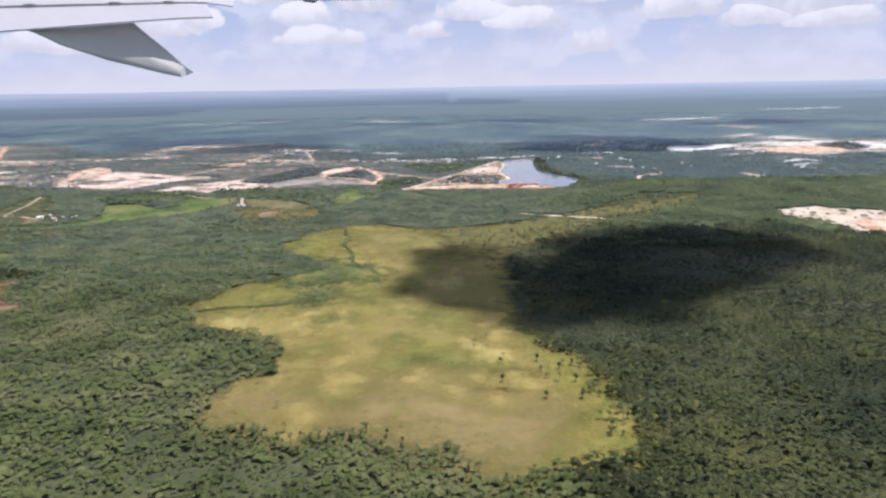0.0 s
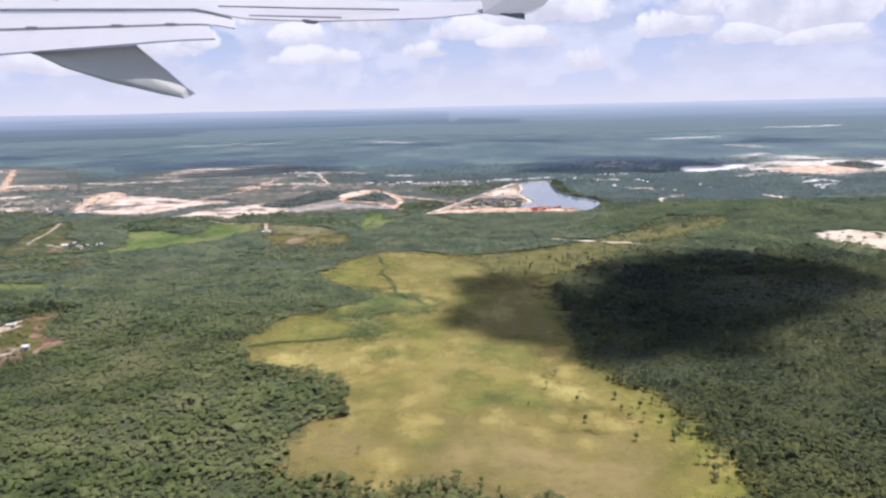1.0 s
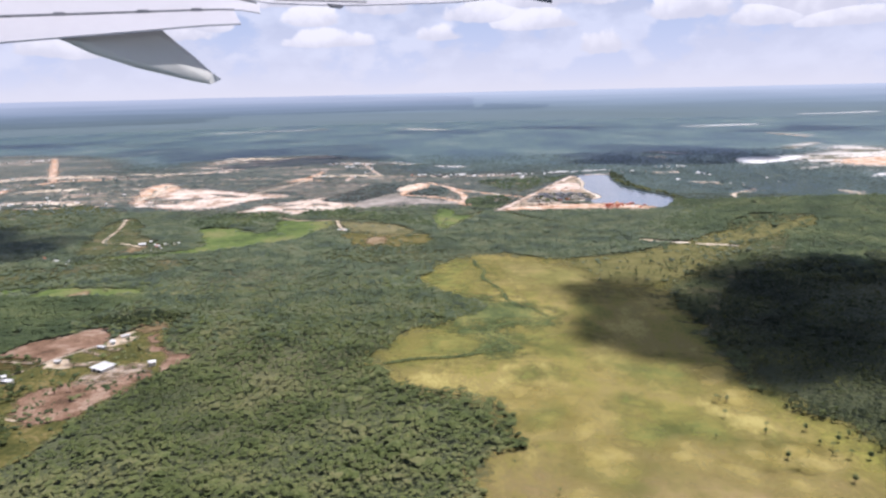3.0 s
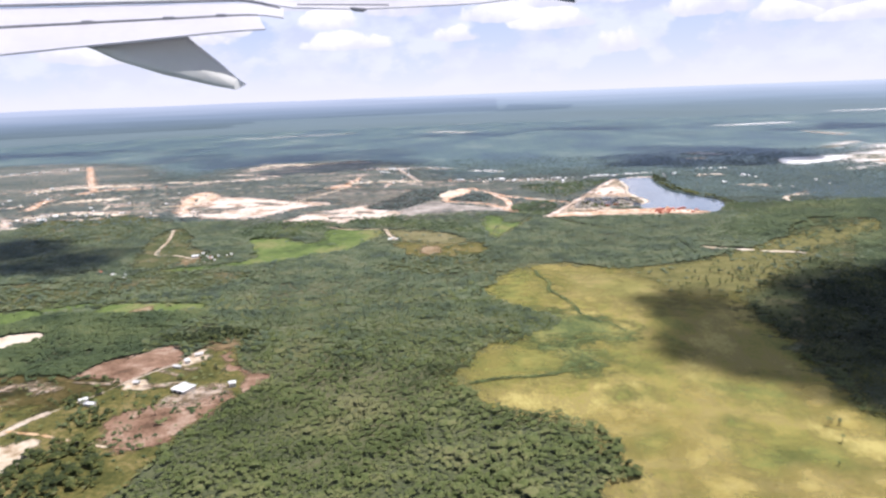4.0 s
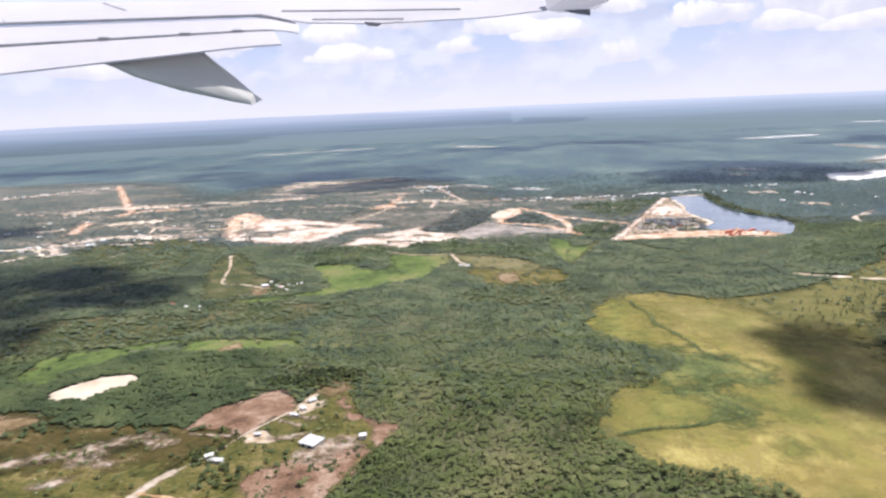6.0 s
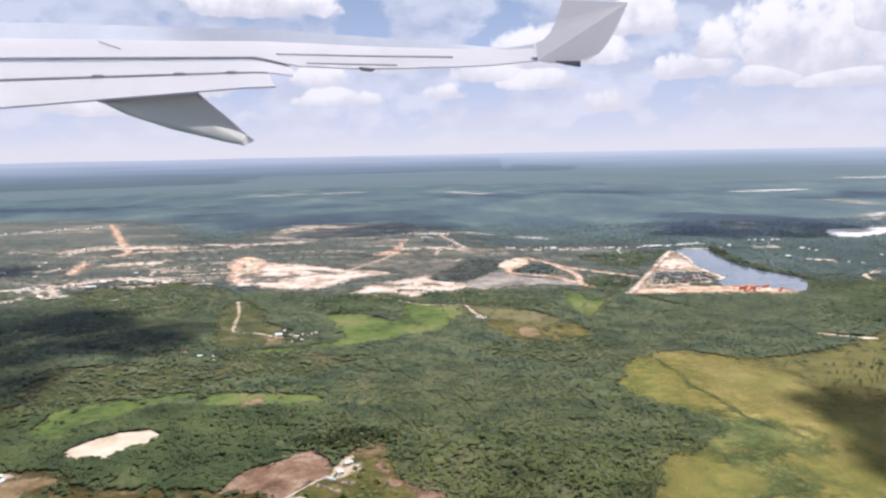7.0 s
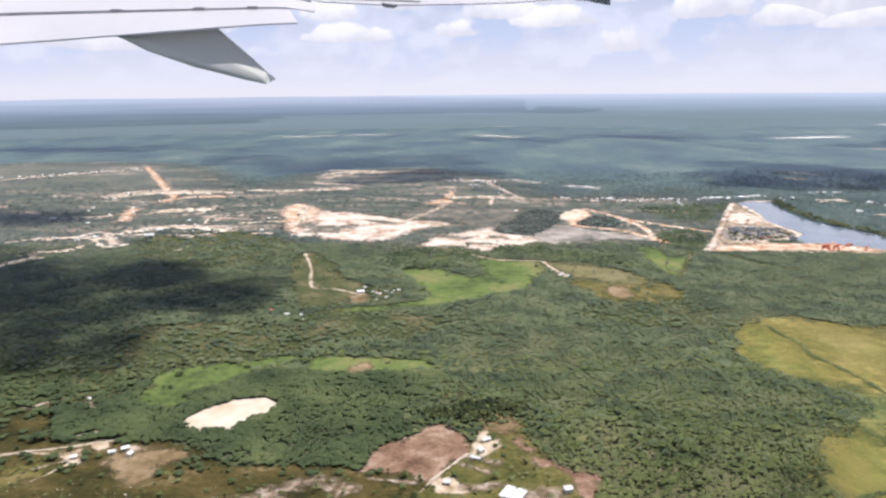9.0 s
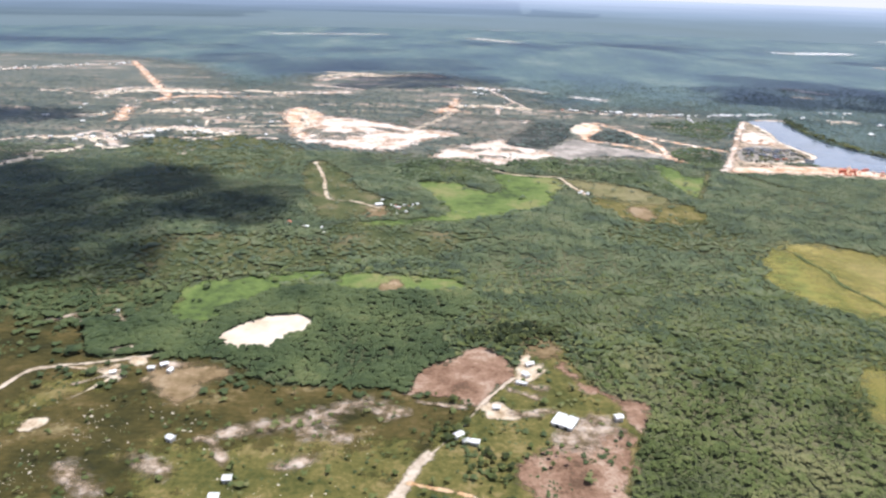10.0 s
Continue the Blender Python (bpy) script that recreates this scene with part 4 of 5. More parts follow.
STREAM = [(-78, 652), (-77, 632), (-71, 612), (-74, 590), (-67, 568), (-62, 545), (-60, 526), (-50, 506), (-40, 490), (-52, 480), (-68, 474), (-82, 464), (-79, 452), (-70, 442), (-68, 429), (-82, 425), (-98, 419), (-120, 417), (-138, 411)]
ribbon("reeds", STREAM, 2.4, M_REED, 0.62, "dark green reeds along a winding stream")
patch("reeds", [(-130, 534), (-108, 545), (-81, 536), (-57, 521), (-33, 495), (-45, 473), (-66, 475), (-90, 468), (-101, 479)], M_REED, 0.26, "dark green marsh thicket across the meadow", 12, None)
patch("reeds", [(-92, 470), (-72, 470), (-64, 445), (-62, 428), (-80, 424), (-84, 446)], M_REED, 0.27, "dark green reeds in the stream's bend", 9, None)


# ---- clouds that shade the land -------------------------------------------
def cloud(spots, height, seed, mat):
    """A heap cloud, flat below, over the given plan of (x, y, radius)."""
    rng = np.random.default_rng(seed)
    bm = bmesh.new()
    for x, y, r in spots:
        for k in range(5):
            a, q = rng.uniform(0, 6.28), r * (0 if k == 0 else rng.uniform(0.45, 0.8))
            rr = r * (0.92 if k == 0 else rng.uniform(0.35, 0.55))
            made = bmesh.ops.create_icosphere(bm, subdivisions=2, radius=rr)["verts"]
            for v in made:
                d = 1 + 0.35 * noise.fractal(v.co / rr * 1.6 + Vector((x, y, k)), 0.6, 2.0, 4)
                v.co *= d
                v.co.z = v.co.z * (0.75 if v.co.z > 0 else 0.15)
                v.co += Vector((x + q * math.cos(a), y + q * math.sin(a), 0))
    ob = part("cloud", bm, mat, None)
    ob.data.polygons.foreach_set("use_smooth", [True] * len(ob.data.polygons))
    ob.location = TO_SUN * (height / TO_SUN.z)
    return tagged(ob, "white heap cloud shading the land below", "cloud", kind="stuff")


cloud([(0, 545, 26), (15, 520, 36), (12, 462, 38), (24, 436, 32), (30, 560, 30), (5, 505, 26), (-4, 470, 28), (-6, 440, 24), (10, 425, 22), (35, 418, 24), (38, 392, 18), (45, 500, 48), (60, 440, 46), (70, 400, 34), (105, 480, 70), (115, 420, 50), (170, 520, 84), (225, 545, 66), (120, 560, 50), (190, 600, 50), (150, 470, 58), (200, 490, 56), (232, 530, 50), (150, 570, 56), (205, 565, 56), (100, 425, 36), (140, 432, 34), (60, 380, 26), (185, 452, 30)], 1300, 1, M_HEAPCLOUD)
cloud([(-530, 730, 55), (-560, 760, 70), (-640, 750, 100), (-700, 820, 90), (-770, 760, 120), (-505, 770, 40), (-620, 820, 60), (-690, 690, 70), (-850, 820, 120), (-600, 640, 60), (-575, 590, 45), (-640, 600, 60), (-500, 715, 36)], 1300, 2, M_THICKCLOUD)
cloud([(230, 1600, 90), (371, 1760, 130), (431, 1680, 130), (473, 1560, 120), (280, 1470, 90), (204, 1480, 60), (406, 1450, 90), (330, 1560, 130), (560, 1600, 110)], 1400, 3, M_MIDCLOUD)
cloud([(-970, 1160, 50), (-920, 1165, 50), (-870, 1150, 42), (-910, 1110, 40), (-1030, 1180, 60)], 1400, 5, M_MIDCLOUD)
cloud([(-479, 1620, 60), (-400, 1690, 70), (-361, 1590, 60), (-510, 1530, 45), (-430, 1570, 60)], 1400, 6, M_MIDCLOUD)
cloud([(-400, 1950, 170), (-650, 1900, 170), (-300, 1720, 110), (-850, 2000, 130)], 1400, 4, M_MIDCLOUD)
sky_rng = np.random.default_rng(77)
for i, (cx, cy, wx, wy, n) in enumerate(((-1350, 2350, 420, 170, 22), (1100, 2350, 420, 150, 20), (330, 2750, 600, 200, 22))):
    cloud([(cx + sky_rng.normal(0, wx / 2), cy + sky_rng.normal(0, wy / 2), sky_rng.uniform(40, 120)) for _ in range(n)], 1500, 10 + i, M_HAZECLOUD)


for line in ([(-150, 1306), (-92, 1297), (-5, 1284), (65, 1278), (130, 1302), (187, 1312)], [(-1249, 1652), (-1184, 1695), (-1116, 1725), (-1029, 1818)], [(270, 1350), (340, 1355)], [(-60, 1272), (23, 1251), (54, 1222)]):
    OPEN.append((alongside(smooth_line(line, False, 6), 13), 0.05))


# ---- woods ----------------------------------------------------------------
def lump(rng, sides):
    """A knob of leaves: an uneven tent over a ring."""
    a = np.arange(sides) * 6.283 / sides + rng.uniform(0, 6.28) + rng.uniform(-0.25, 0.25, sides)
    r = rng.uniform(0.75, 1.2, sides)
    ring = np.stack([r * np.cos(a), r * np.sin(a), rng.uniform(-0.45, -0.1, sides)], -1)
    v = np.vstack([(*rng.uniform(-0.2, 0.2, 2), 0.75), ring])
    return v, np.array([(0, 1 + i, 1 + (i + 1) % sides) for i in range(sides)])


def dome(rng, sides):
    """The broad body of a crown: a tip, a shoulder and a hem."""
    vs = [(*rng.uniform(-0.15, 0.15, 2), 1.0)]
    for q, z in ((0.62, 0.72), (1.0, 0.0)):
        for i in range(sides):
            a = 6.283 * (i + 0.5 * (q > 0.9)) / sides + rng.uniform(-0.2, 0.2)
            w = q * rng.uniform(0.66, 1.3)
            vs.append((w * math.cos(a), w * math.sin(a), z + rng.uniform(-0.14, 0.14)))
    fs = [(0, 1 + i, 1 + (i + 1) % sides) for i in range(sides)]
    for i in range(sides):
        j = (i + 1) % sides
        fs += [(1 + i, 1 + sides + i, 1 + j), (1 + j, 1 + sides + i, 1 + sides + j)]
    return np.array(vs), np.array(fs)


def crown(rng, lumps, spread, size, flat=1.0, sides=5):
    """An uneven crown: one broad body with knobs of leaves on it; unit height at 1."""
    v, f = dome(rng, sides)
    vs, fs, n = [v * (spread, spread, 0.52 * flat) + (0, 0, 0.48)], [f], len(v)
    for k in range(lumps):
        v, f = lump(rng, 5)
        a, q = rng.uniform(0, 6.28), spread * math.sqrt(rng.uniform(0.08, 1.2))
        z = 0.48 + 0.50 * flat * (1 - 0.75 * min(1.0, (q / spread) ** 2))
        v = v * size * rng.uniform(0.7, 1.3) * np.array((1, 1, 0.85)) + np.array((q * math.cos(a), q * math.sin(a), z))
        vs.append(v)
        fs.append(f + n)
        n += len(v)
    return np.vstack(vs), np.vstack(fs)


def palm(rng, fronds):
    """A fan of drooping fronds, unit height at 1."""
    vs, fs, n = [], [], 0
    for k in range(fronds):
        a = 6.28 * k / fronds + rng.uniform(-0.3, 0.3)
        c, s = math.cos(a), math.sin(a)
        l, drop, w = rng.uniform(0.28, 0.44), rng.uniform(0.0, 0.24), 0.085
        mid, end = (0.55 * l * c, 0.55 * l * s, 0.97 + rng.uniform(0, 0.1)), (l * c, l * s, 0.95 - drop)
        vs += [(0, 0, 0.9), (mid[0] - s * w, mid[1] + c * w, mid[2] - 0.03), (mid[0] + s * w, mid[1] - c * w, mid[2] - 0.03), end]
        fs += [(n, n + 2, n + 1), (n + 1, n + 2, n + 3)]
        n += 4
    return np.array(vs), np.array(fs)


def scatter(x0, x1, y0, y1, step, seed, thin=0.30, fade=None):
    rng = np.random.default_rng(seed)
    gx, gy = np.meshgrid(np.arange(x0, x1, step), np.arange(y0, y1, step))
    px = gx.ravel() + rng.uniform(-0.55, 0.55, gx.size) * step
    py = gy.ravel() + rng.uniform(-0.55, 0.55, gx.size) * step
    chance = np.full(px.size, 1.0)
    wave = np.sin(px * 0.031 + 2 * np.sin(py * 0.017)) + np.sin(py * 0.043 + 1.5 * np.sin(px * 0.023)) + np.sin((px + py) * 0.011)
    chance -= thin * (wave > 1.1)
    for line, c in OPEN:
        lo, hi = line.min(0), line.max(0)
        near = np.nonzero((px > lo[0]) & (px < hi[0]) & (py > lo[1]) & (py < hi[1]))[0]
        if near.size:
            hit = near[inside(px[near], py[near], line)]
            chance[hit] = c
    if fade:
        chance *= np.clip((fade[1] - py) / (fade[1] - fade[0]), 0, 1)
    ok = rng.uniform(0, 1, px.size) < chance
    return px[ok], py[ok], rng


def in_view(px, py, margin=40):
    """The part of the plan that the flight looks over."""
    ahead = (py > -120) & (px > -470 - 0.66 * np.maximum(py, 0) - margin) & (px < 80 + 0.62 * np.maximum(py, 0) + margin)
    return ahead


def forest(name, kinds, spots, heights, mat, label, broad=1.0):
    px, py, rng = spots
    keep = in_view(px, py)
    px, py = px[keep], py[keep]
    vs, fs, total = [], [], 0
    which = rng.integers(0, len(kinds), px.size)
    for k, (v, f) in enumerate(kinds):
        sel = np.nonzero(which == k)[0]
        if not sel.size:
            continue
        m = sel.size
        h = rng.uniform(heights[0], heights[1], m) * (0.97 + 0.16 * np.sin(px[sel] * 0.02) * np.cos(py[sel] * 0.027) + 0.22 * np.sin(px[sel] * 0.11 + 2 * np.sin(py[sel] * 0.06)) * np.cos(py[sel] * 0.13 + 1.6 * np.sin(px[sel] * 0.05)))
        h = np.where(rng.uniform(0, 1, m) < 0.10, rng.uniform(1.2, 1.6, m) * h, h)
        wide = h * rng.uniform(0.9, 1.25, m) * broad
        a = rng.uniform(0, 6.283, m)
        ca, sa = np.cos(a)[:, None], np.sin(a)[:, None]
        X = (v[None, :, 0] * ca - v[None, :, 1] * sa) * wide[:, None] + px[sel][:, None]
        Y = (v[None, :, 0] * sa + v[None, :, 1] * ca) * wide[:, None] + py[sel][:, None]
        Z = v[None, :, 2] * h[:, None]
        vs.append(np.stack([X, Y, Z], -1).reshape(-1, 3))
        fs.append((f[None] + (np.arange(m) * len(v))[:, None, None] + total).reshape(-1, 3))
        total += m * len(v)
    V, F = np.vstack(vs).astype(np.float32), np.vstack(fs).astype(np.int32)
    me = bpy.data.meshes.new(name)
    me.vertices.add(len(V))
    me.vertices.foreach_set("co", V.ravel())
    me.loops.add(F.size)
    me.loops.foreach_set("vertex_index", F.ravel())
    me.polygons.add(len(F))
    me.polygons.foreach_set("loop_start", np.arange(0, F.size, 3, dtype=np.int32))
    me.polygons.foreach_set("use_smooth", np.ones(len(F), bool))
    me.materials.append(mat)
    me.update(calc_edges=True)
    return tagged(new(name, me), label, "woods", kind="stuff")


rk = np.random.default_rng(5)
NEAR_KINDS = [crown(rk, 3, 0.46, 0.19, 0.62, 4) for _ in range(7)] + [crown(rk, 3, 0.34, 0.16, 0.9, 4) for _ in range(3)] + [palm(rk, 8) for _ in range(12)]
MID_KINDS = [crown(rk, 1, 0.52, 0.24, 0.6, 4) for _ in range(7)]
FAR_KINDS = [crown(rk, 1, 0.55, 0.32, 0.5, 3) for _ in range(6)]
BUSH_KINDS = [crown(rk, 2, 0.62, 0.30, 1.0, 4) for _ in range(5)]
near = scatter(-700, 400, 185, 560, 2.05, 21)
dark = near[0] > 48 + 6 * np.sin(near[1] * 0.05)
grove = (near[0] < -335 + 10 * np.sin(near[1] * 0.06)) & (near[1] > 430)
# with distance, more trees take the leaf colour that carries painted haze
cool = near[1] > 430 + 130 * near[2].uniform(0, 1, near[1].size)


def chosen(spots, which):
    return spots[0][which], spots[1][which], spots[2]


forest("woods", NEAR_KINDS, chosen(near, ~dark & ~grove & ~cool), (1.5, 2.9), M_LEAF, "dense bright green low trees and palms", 1.3)
forest("woods", NEAR_KINDS[:10], chosen(near, ~dark & ~grove & cool), (1.5, 2.9), M_HAZEDLEAF, "green trees scattered through the low woods", 1.35)
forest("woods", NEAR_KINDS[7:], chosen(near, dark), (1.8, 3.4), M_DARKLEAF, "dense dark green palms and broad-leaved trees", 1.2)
forest("woods", NEAR_KINDS[:7], chosen(near, grove), (2.0, 3.6), M_EVENDARKLEAF, "dense dark broad-leaved grove round the sand pit", 1.4)
mid = scatter(-1000, 620, 560, 960, 2.95, 22)
# trees under the cloud take darker leaves, so the shaded woods look even
under_cloud = (mid[0] > 60 + 14 * np.sin(mid[1] * 0.06)) & (mid[1] < 625 + 22 * np.sin(mid[0] * 0.05) + 14 * np.sin(mid[0] * 0.13))
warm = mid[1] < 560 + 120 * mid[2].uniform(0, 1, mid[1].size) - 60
deep = ~under_cloud & (mid[0] > 130 + 30 * np.sin(mid[1] * 0.03) + 60 * mid[2].uniform(0, 1, mid[1].size))
forest("woods", MID_KINDS, chosen(mid, ~under_cloud & ~warm & ~deep), (1.7, 3.0), M_HAZEDLEAF, "dense dark green woodland", 1.35)
forest("woods", MID_KINDS, chosen(mid, deep), (1.9, 3.6), M_EVENDARKLEAF, "deep green woodland towards the sand plot", 1.35)
forest("woods", MID_KINDS, chosen(mid, ~under_cloud & warm & ~deep), (1.7, 3.0), M_LEAF, "bright trees at the border of the woodland", 1.35)
forest("woods", MID_KINDS, chosen(mid, under_cloud), (2.6, 4.4), M_DARKLEAF, "dark woodland at the meadow's far end")
forest("woods", BUSH_KINDS, scatter(-520, 140, -120, 185, 6.0, 25), (3.0, 5.6), M_LEAF, "dense low trees below the flight")
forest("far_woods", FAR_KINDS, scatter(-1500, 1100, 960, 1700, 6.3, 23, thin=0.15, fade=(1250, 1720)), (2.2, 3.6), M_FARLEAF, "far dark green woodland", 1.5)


def bushes(x0, x1, y0, y1, count, seed, heights, label, within=None):
    """Low bushes in loose drifts."""
    rng = np.random.default_rng(seed)
    px, py = rng.uniform(x0, x1, count), rng.uniform(y0, y1, count)
    drift = np.array([noise.noise(Vector((x, y, seed)) * 0.05) + 0.5 * noise.noise(Vector((x, y, seed + 5)) * 0.16) for x, y in zip(px, py)])
    ok = drift > rng.normal(0.12, 0.12, count)
    if within is not None:
        ok &= inside(px, py, within)
    for line, c in OPEN:
        if c == 0.0:
            ok &= ~inside(px, py, line)
    forest("scrub", BUSH_KINDS, (px[ok], py[ok], rng), heights, M_EVENDARKLEAF, label)


bushes(-720, -250, 280, 520, 6000, 61, (0.3, 1.1), "low dark bushes drifting over sandy scrub")
bushes(-352, -262, 335, 470, 1000, 64, (0.5, 1.9), "dark green bushes round the farm")
bushes(-140, 140, 200, 700, 5000, 62, (0.25, 0.7), "low tussocks on the open meadow")
bushes(60, 300, 480, 840, 2500, 63, (0.6, 1.8), "bushes between scattered trees")


def clump(outline, count, seed, heights, label, kinds=None, mat=None):
    """A stand of close dark trees within an outline."""
    rng = np.random.default_rng(seed)
    line = smooth_line(outline, True)
    lo, hi = line.min(0), line.max(0)
    px, py = rng.uniform(lo[0], hi[0], count), rng.uniform(lo[1], hi[1], count)
    ok = inside(px, py, line)
    forest("grove", kinds or NEAR_KINDS[:7], (px[ok], py[ok], rng), heights, mat or M_DARKLEAF, label)


clump([(-332, 318), (-334, 350), (-318, 360), (-304, 345), (-290, 318), (-312, 300)], 220, 71, (2.4, 4.6), "dark trees standing beside the sand yard")
clump([(-345, 398), (-350, 408), (-338, 414), (-330, 404)], 26, 77, (2.0, 3.6), "dark trees along the sand lane")
clump([(-338, 384), (-323, 392), (-313, 376), (-326, 370)], 30, 72, (2.2, 4.0), "dark trees between the farm houses")
clump([(-325, 508), (-290, 512), (-276, 498), (-300, 488), (-330, 492)], 160, 74, (2.6, 4.6), "dark trees behind the cleared plot")

clump([(-45, 1201), (46, 1230), (105, 1240), (15, 1079), (-12, 1096)], 1100, 79, (2.6, 4.4), "green wood between village and sand works", MID_KINDS, M_EVENDARKLEAF)
clump([(-395, 850), (-391, 905), (-356, 930), (-300, 908), (-290, 885), (-313, 845), (-358, 832)], 620, 93, (2.6, 4.4), "dark trees above the green field", MID_KINDS, M_EVENDARKLEAF)
clump([(-274, 945), (-217, 922), (-127, 868), (-112, 805), (-130, 822), (-215, 875), (-262, 897)], 900, 94, (2.8, 4.6), "dark band of trees behind the farm track", MID_KINDS, M_EVENDARKLEAF)
clump([(-67, 1004), (-29, 1030), (-14, 992), (-40, 926), (-70, 945)], 420, 80, (2.6, 4.4), "green wood beside the orange road", MID_KINDS, M_EVENDARKLEAF)


def sand_specks(outline, count, seed):
    """Small bare spots where white sand breaks through the scrub."""
    rng = np.random.default_rng(seed)
    line = smooth_line(outline, True)
    lo, hi = line.min(0), line.max(0)
    vs, fs = [], []
    for _ in range(count):
        x, y = rng.uniform(lo[0], hi[0]), rng.uniform(lo[1], hi[1])
        if noise.noise(Vector((x, y, seed)) * 0.07) < rng.normal(0.02, 0.12) or not inside(np.array([x]), np.array([y]), line)[0]:
            continue
        r, k, n = rng.gamma(2.0, 0.11), 7, len(vs)
        for i in range(k):
            a, q = 6.283 * i / k, r * rng.uniform(0.45, 1.25)
            vs.append((x + 1.3 * q * math.cos(a), y + q * math.sin(a), 0.2 + 0.0001 * n / k))
        fs.append(tuple(range(n, n + k)))
    tagged(new("sand_spots", mesh_of("sand_spots", vs, fs, M_SPECK)), "small white sand spots in dry scrub", "ground", kind="stuff")


sand_specks([(-560, 400), (-538, 436), (-498, 425), (-460, 420), (-440, 395), (-380, 405), (-365, 380), (-370, 345), (-520, 345)], 1700, 81)


# ---- single trees on the meadow -------------------------------------------
def tree_thing(rng, palm_like):
    root = new("tree")
    bm = bmesh.new()
    bmesh.ops.create_cone(bm, segments=6, radius1=0.032, radius2=0.018, depth=0.9, cap_ends=True)
    bmesh.ops.translate(bm, vec=(0, 0, 0.45), verts=bm.verts)
    part("trunk", bm, M_TRUNK, root)
    if palm_like:
        v, f = palm(rng, 14)
    else:
        v, f = crown(rng, 9, 0.24, 0.13)
    ob = new("crown", mesh_of("crown", v, f, M_LEAF))
    ob.parent = root
    return tagged(root, "palm with drooping green fronds on the meadow" if palm_like else "small dark green tree standing on open meadow", "tree", group="trees on the meadow")


def plant_trees():
    rng = np.random.default_rng(8)
    kinds = [tree_thing(rng, i % 2 == 1) for i in range(6)]
    spots = [(22, 355), (19, 352), (24, 352), (17, 336), (6, 317), (30, 324), (28, 320), (48, 305), (27, 298), (51, 297), (43, 280), (-65, 277), (63, 312), (47, 300), (45, 309), (36, 300)]
    for k in range(70):          # fringe on the east side
        y = rng.uniform(205, 350)
        edge = 72 - 0.05 * abs(y - 260)
        spots.append((edge - abs(rng.normal(0, 9)), y))
    for k in range(45):          # fringe in the north-east
        spots.append((rng.uniform(8, 110), rng.uniform(560, 640)))
    spots += [(-300, 387), (-300, 381), (-293, 383), (-297, 389), (-329, 370), (-326, 365), (-317, 408), (-313, 410), (-319, 405), (-273, 423), (-283, 445), (-282, 442), (-311, 388), (-298, 395), (-345, 398), (-339, 395), (-335, 394)]
    for k in range(70):          # palms on the grass arm
        u = rng.uniform(0, 1)
        spots.append((45 + 85 * u + rng.normal(0, 8), 575 + 75 * u + abs(rng.normal(0, 12))))
    for k in range(90):          # fringe on the south side
        x = rng.uniform(-100, 40)
        rim = np.interp(x, (-100, -94, -69, -54, -34, -13, 3, 12, 21, 40), (262, 265, 252, 247, 253, 243, 233, 220, 215, 220))
        spots.append((x, rim - 2 + rng.normal(0, 4)))
    for k in range(45):          # in the scrub and round the farm
        spots.append((rng.uniform(-560, -270), rng.uniform(330, 440)))
    for i, (x, y) in enumerate(spots):
        h = rng.uniform(2.0, 4.0)
        m = pose(x, y, 0.1, 0, 0, rng.uniform(0, 360)) @ Matrix.Diagonal((h, h, h, 1))
        if i < len(kinds):
            kinds[i].matrix_basis = m
        else:
            t = copy_thing(kinds[i % len(kinds)], pose(x, y, 0.1, 0, 0, rng.uniform(0, 360)))
            t.scale = (h, h, h)


plant_trees()
# dark scrub along the stream
srng = np.random.default_rng(4)
sx, sy, wx, wy = [], [], [], []
for p in smooth_line(STREAM, False, 40):
    for _ in range(2):
        sx.append(p[0] + srng.normal(0, 0.7)), sy.append(p[1] + srng.normal(0, 0.7))
for outline in ([(-130, 534), (-108, 545), (-81, 536), (-57, 521), (-33, 495), (-45, 473), (-66, 475), (-90, 468), (-101, 479)], [(-92, 470), (-72, 470), (-64, 445), (-62, 428), (-80, 424), (-84, 446)]):
    line = smooth_line(outline, True)
    qx, qy = srng.uniform(-145, -20, 4200), srng.uniform(400, 600, 4200)
    lumpy = np.array([noise.noise(Vector((x, y, 3)) * 0.06) for x, y in zip(qx, qy)])
    ok = inside(qx, qy, line) & (lumpy > srng.normal(0.08, 0.15, qx.size))
    wx += list(qx[ok])
    wy += list(qy[ok])
forest("stream_scrub", MID_KINDS, (np.array(sx), np.array(sy), srng), (0.5, 1.1), M_EVENDARKLEAF, "dark bushes winding along a stream")
forest("stream_scrub", MID_KINDS, (np.array(wx), np.array(wy), srng), (0.5, 1.5), M_EVENDARKLEAF, "thicket of bushes and small trees in the marsh")


# ---- houses ---------------------------------------------------------------
def house(w, d, h, roof_mat, label, windows=2, category="house", group=""):
    root = new("house")
    wall = part("wall", box(w, d, h), M_WALL, root)
    bm = bmesh.new()
    e, r = 0.35, 0.28 * d
    vs = [bm.verts.new(c) for c in ((-w / 2 - e, -d / 2 - e, h), (w / 2 + e, -d / 2 - e, h), (w / 2 + e, 0, h + r), (-w / 2 - e, 0, h + r), (-w / 2 - e, d / 2 + e, h), (w / 2 + e, d / 2 + e, h))]
    for q in ((0, 1, 2, 3), (3, 2, 5, 4), (0, 3, 4), (1, 5, 2), (0, 4, 5, 1)):
        bm.faces.new([vs[i] for i in q])
    part("roof", bm, roof_mat, root)
    part("door", box(0.5, 0.08, 1.0, (0, -d / 2 - 0.02, 0)), M_DARK, root)
    for i in range(windows):
        x = (-1 if i % 2 else 1) * w * 0.3
        part("window", box(0.5, 0.08, 0.5, (x, -d / 2 - 0.02, h * 0.45)), M_DARK, root)
    return tagged(root, label, category, group)


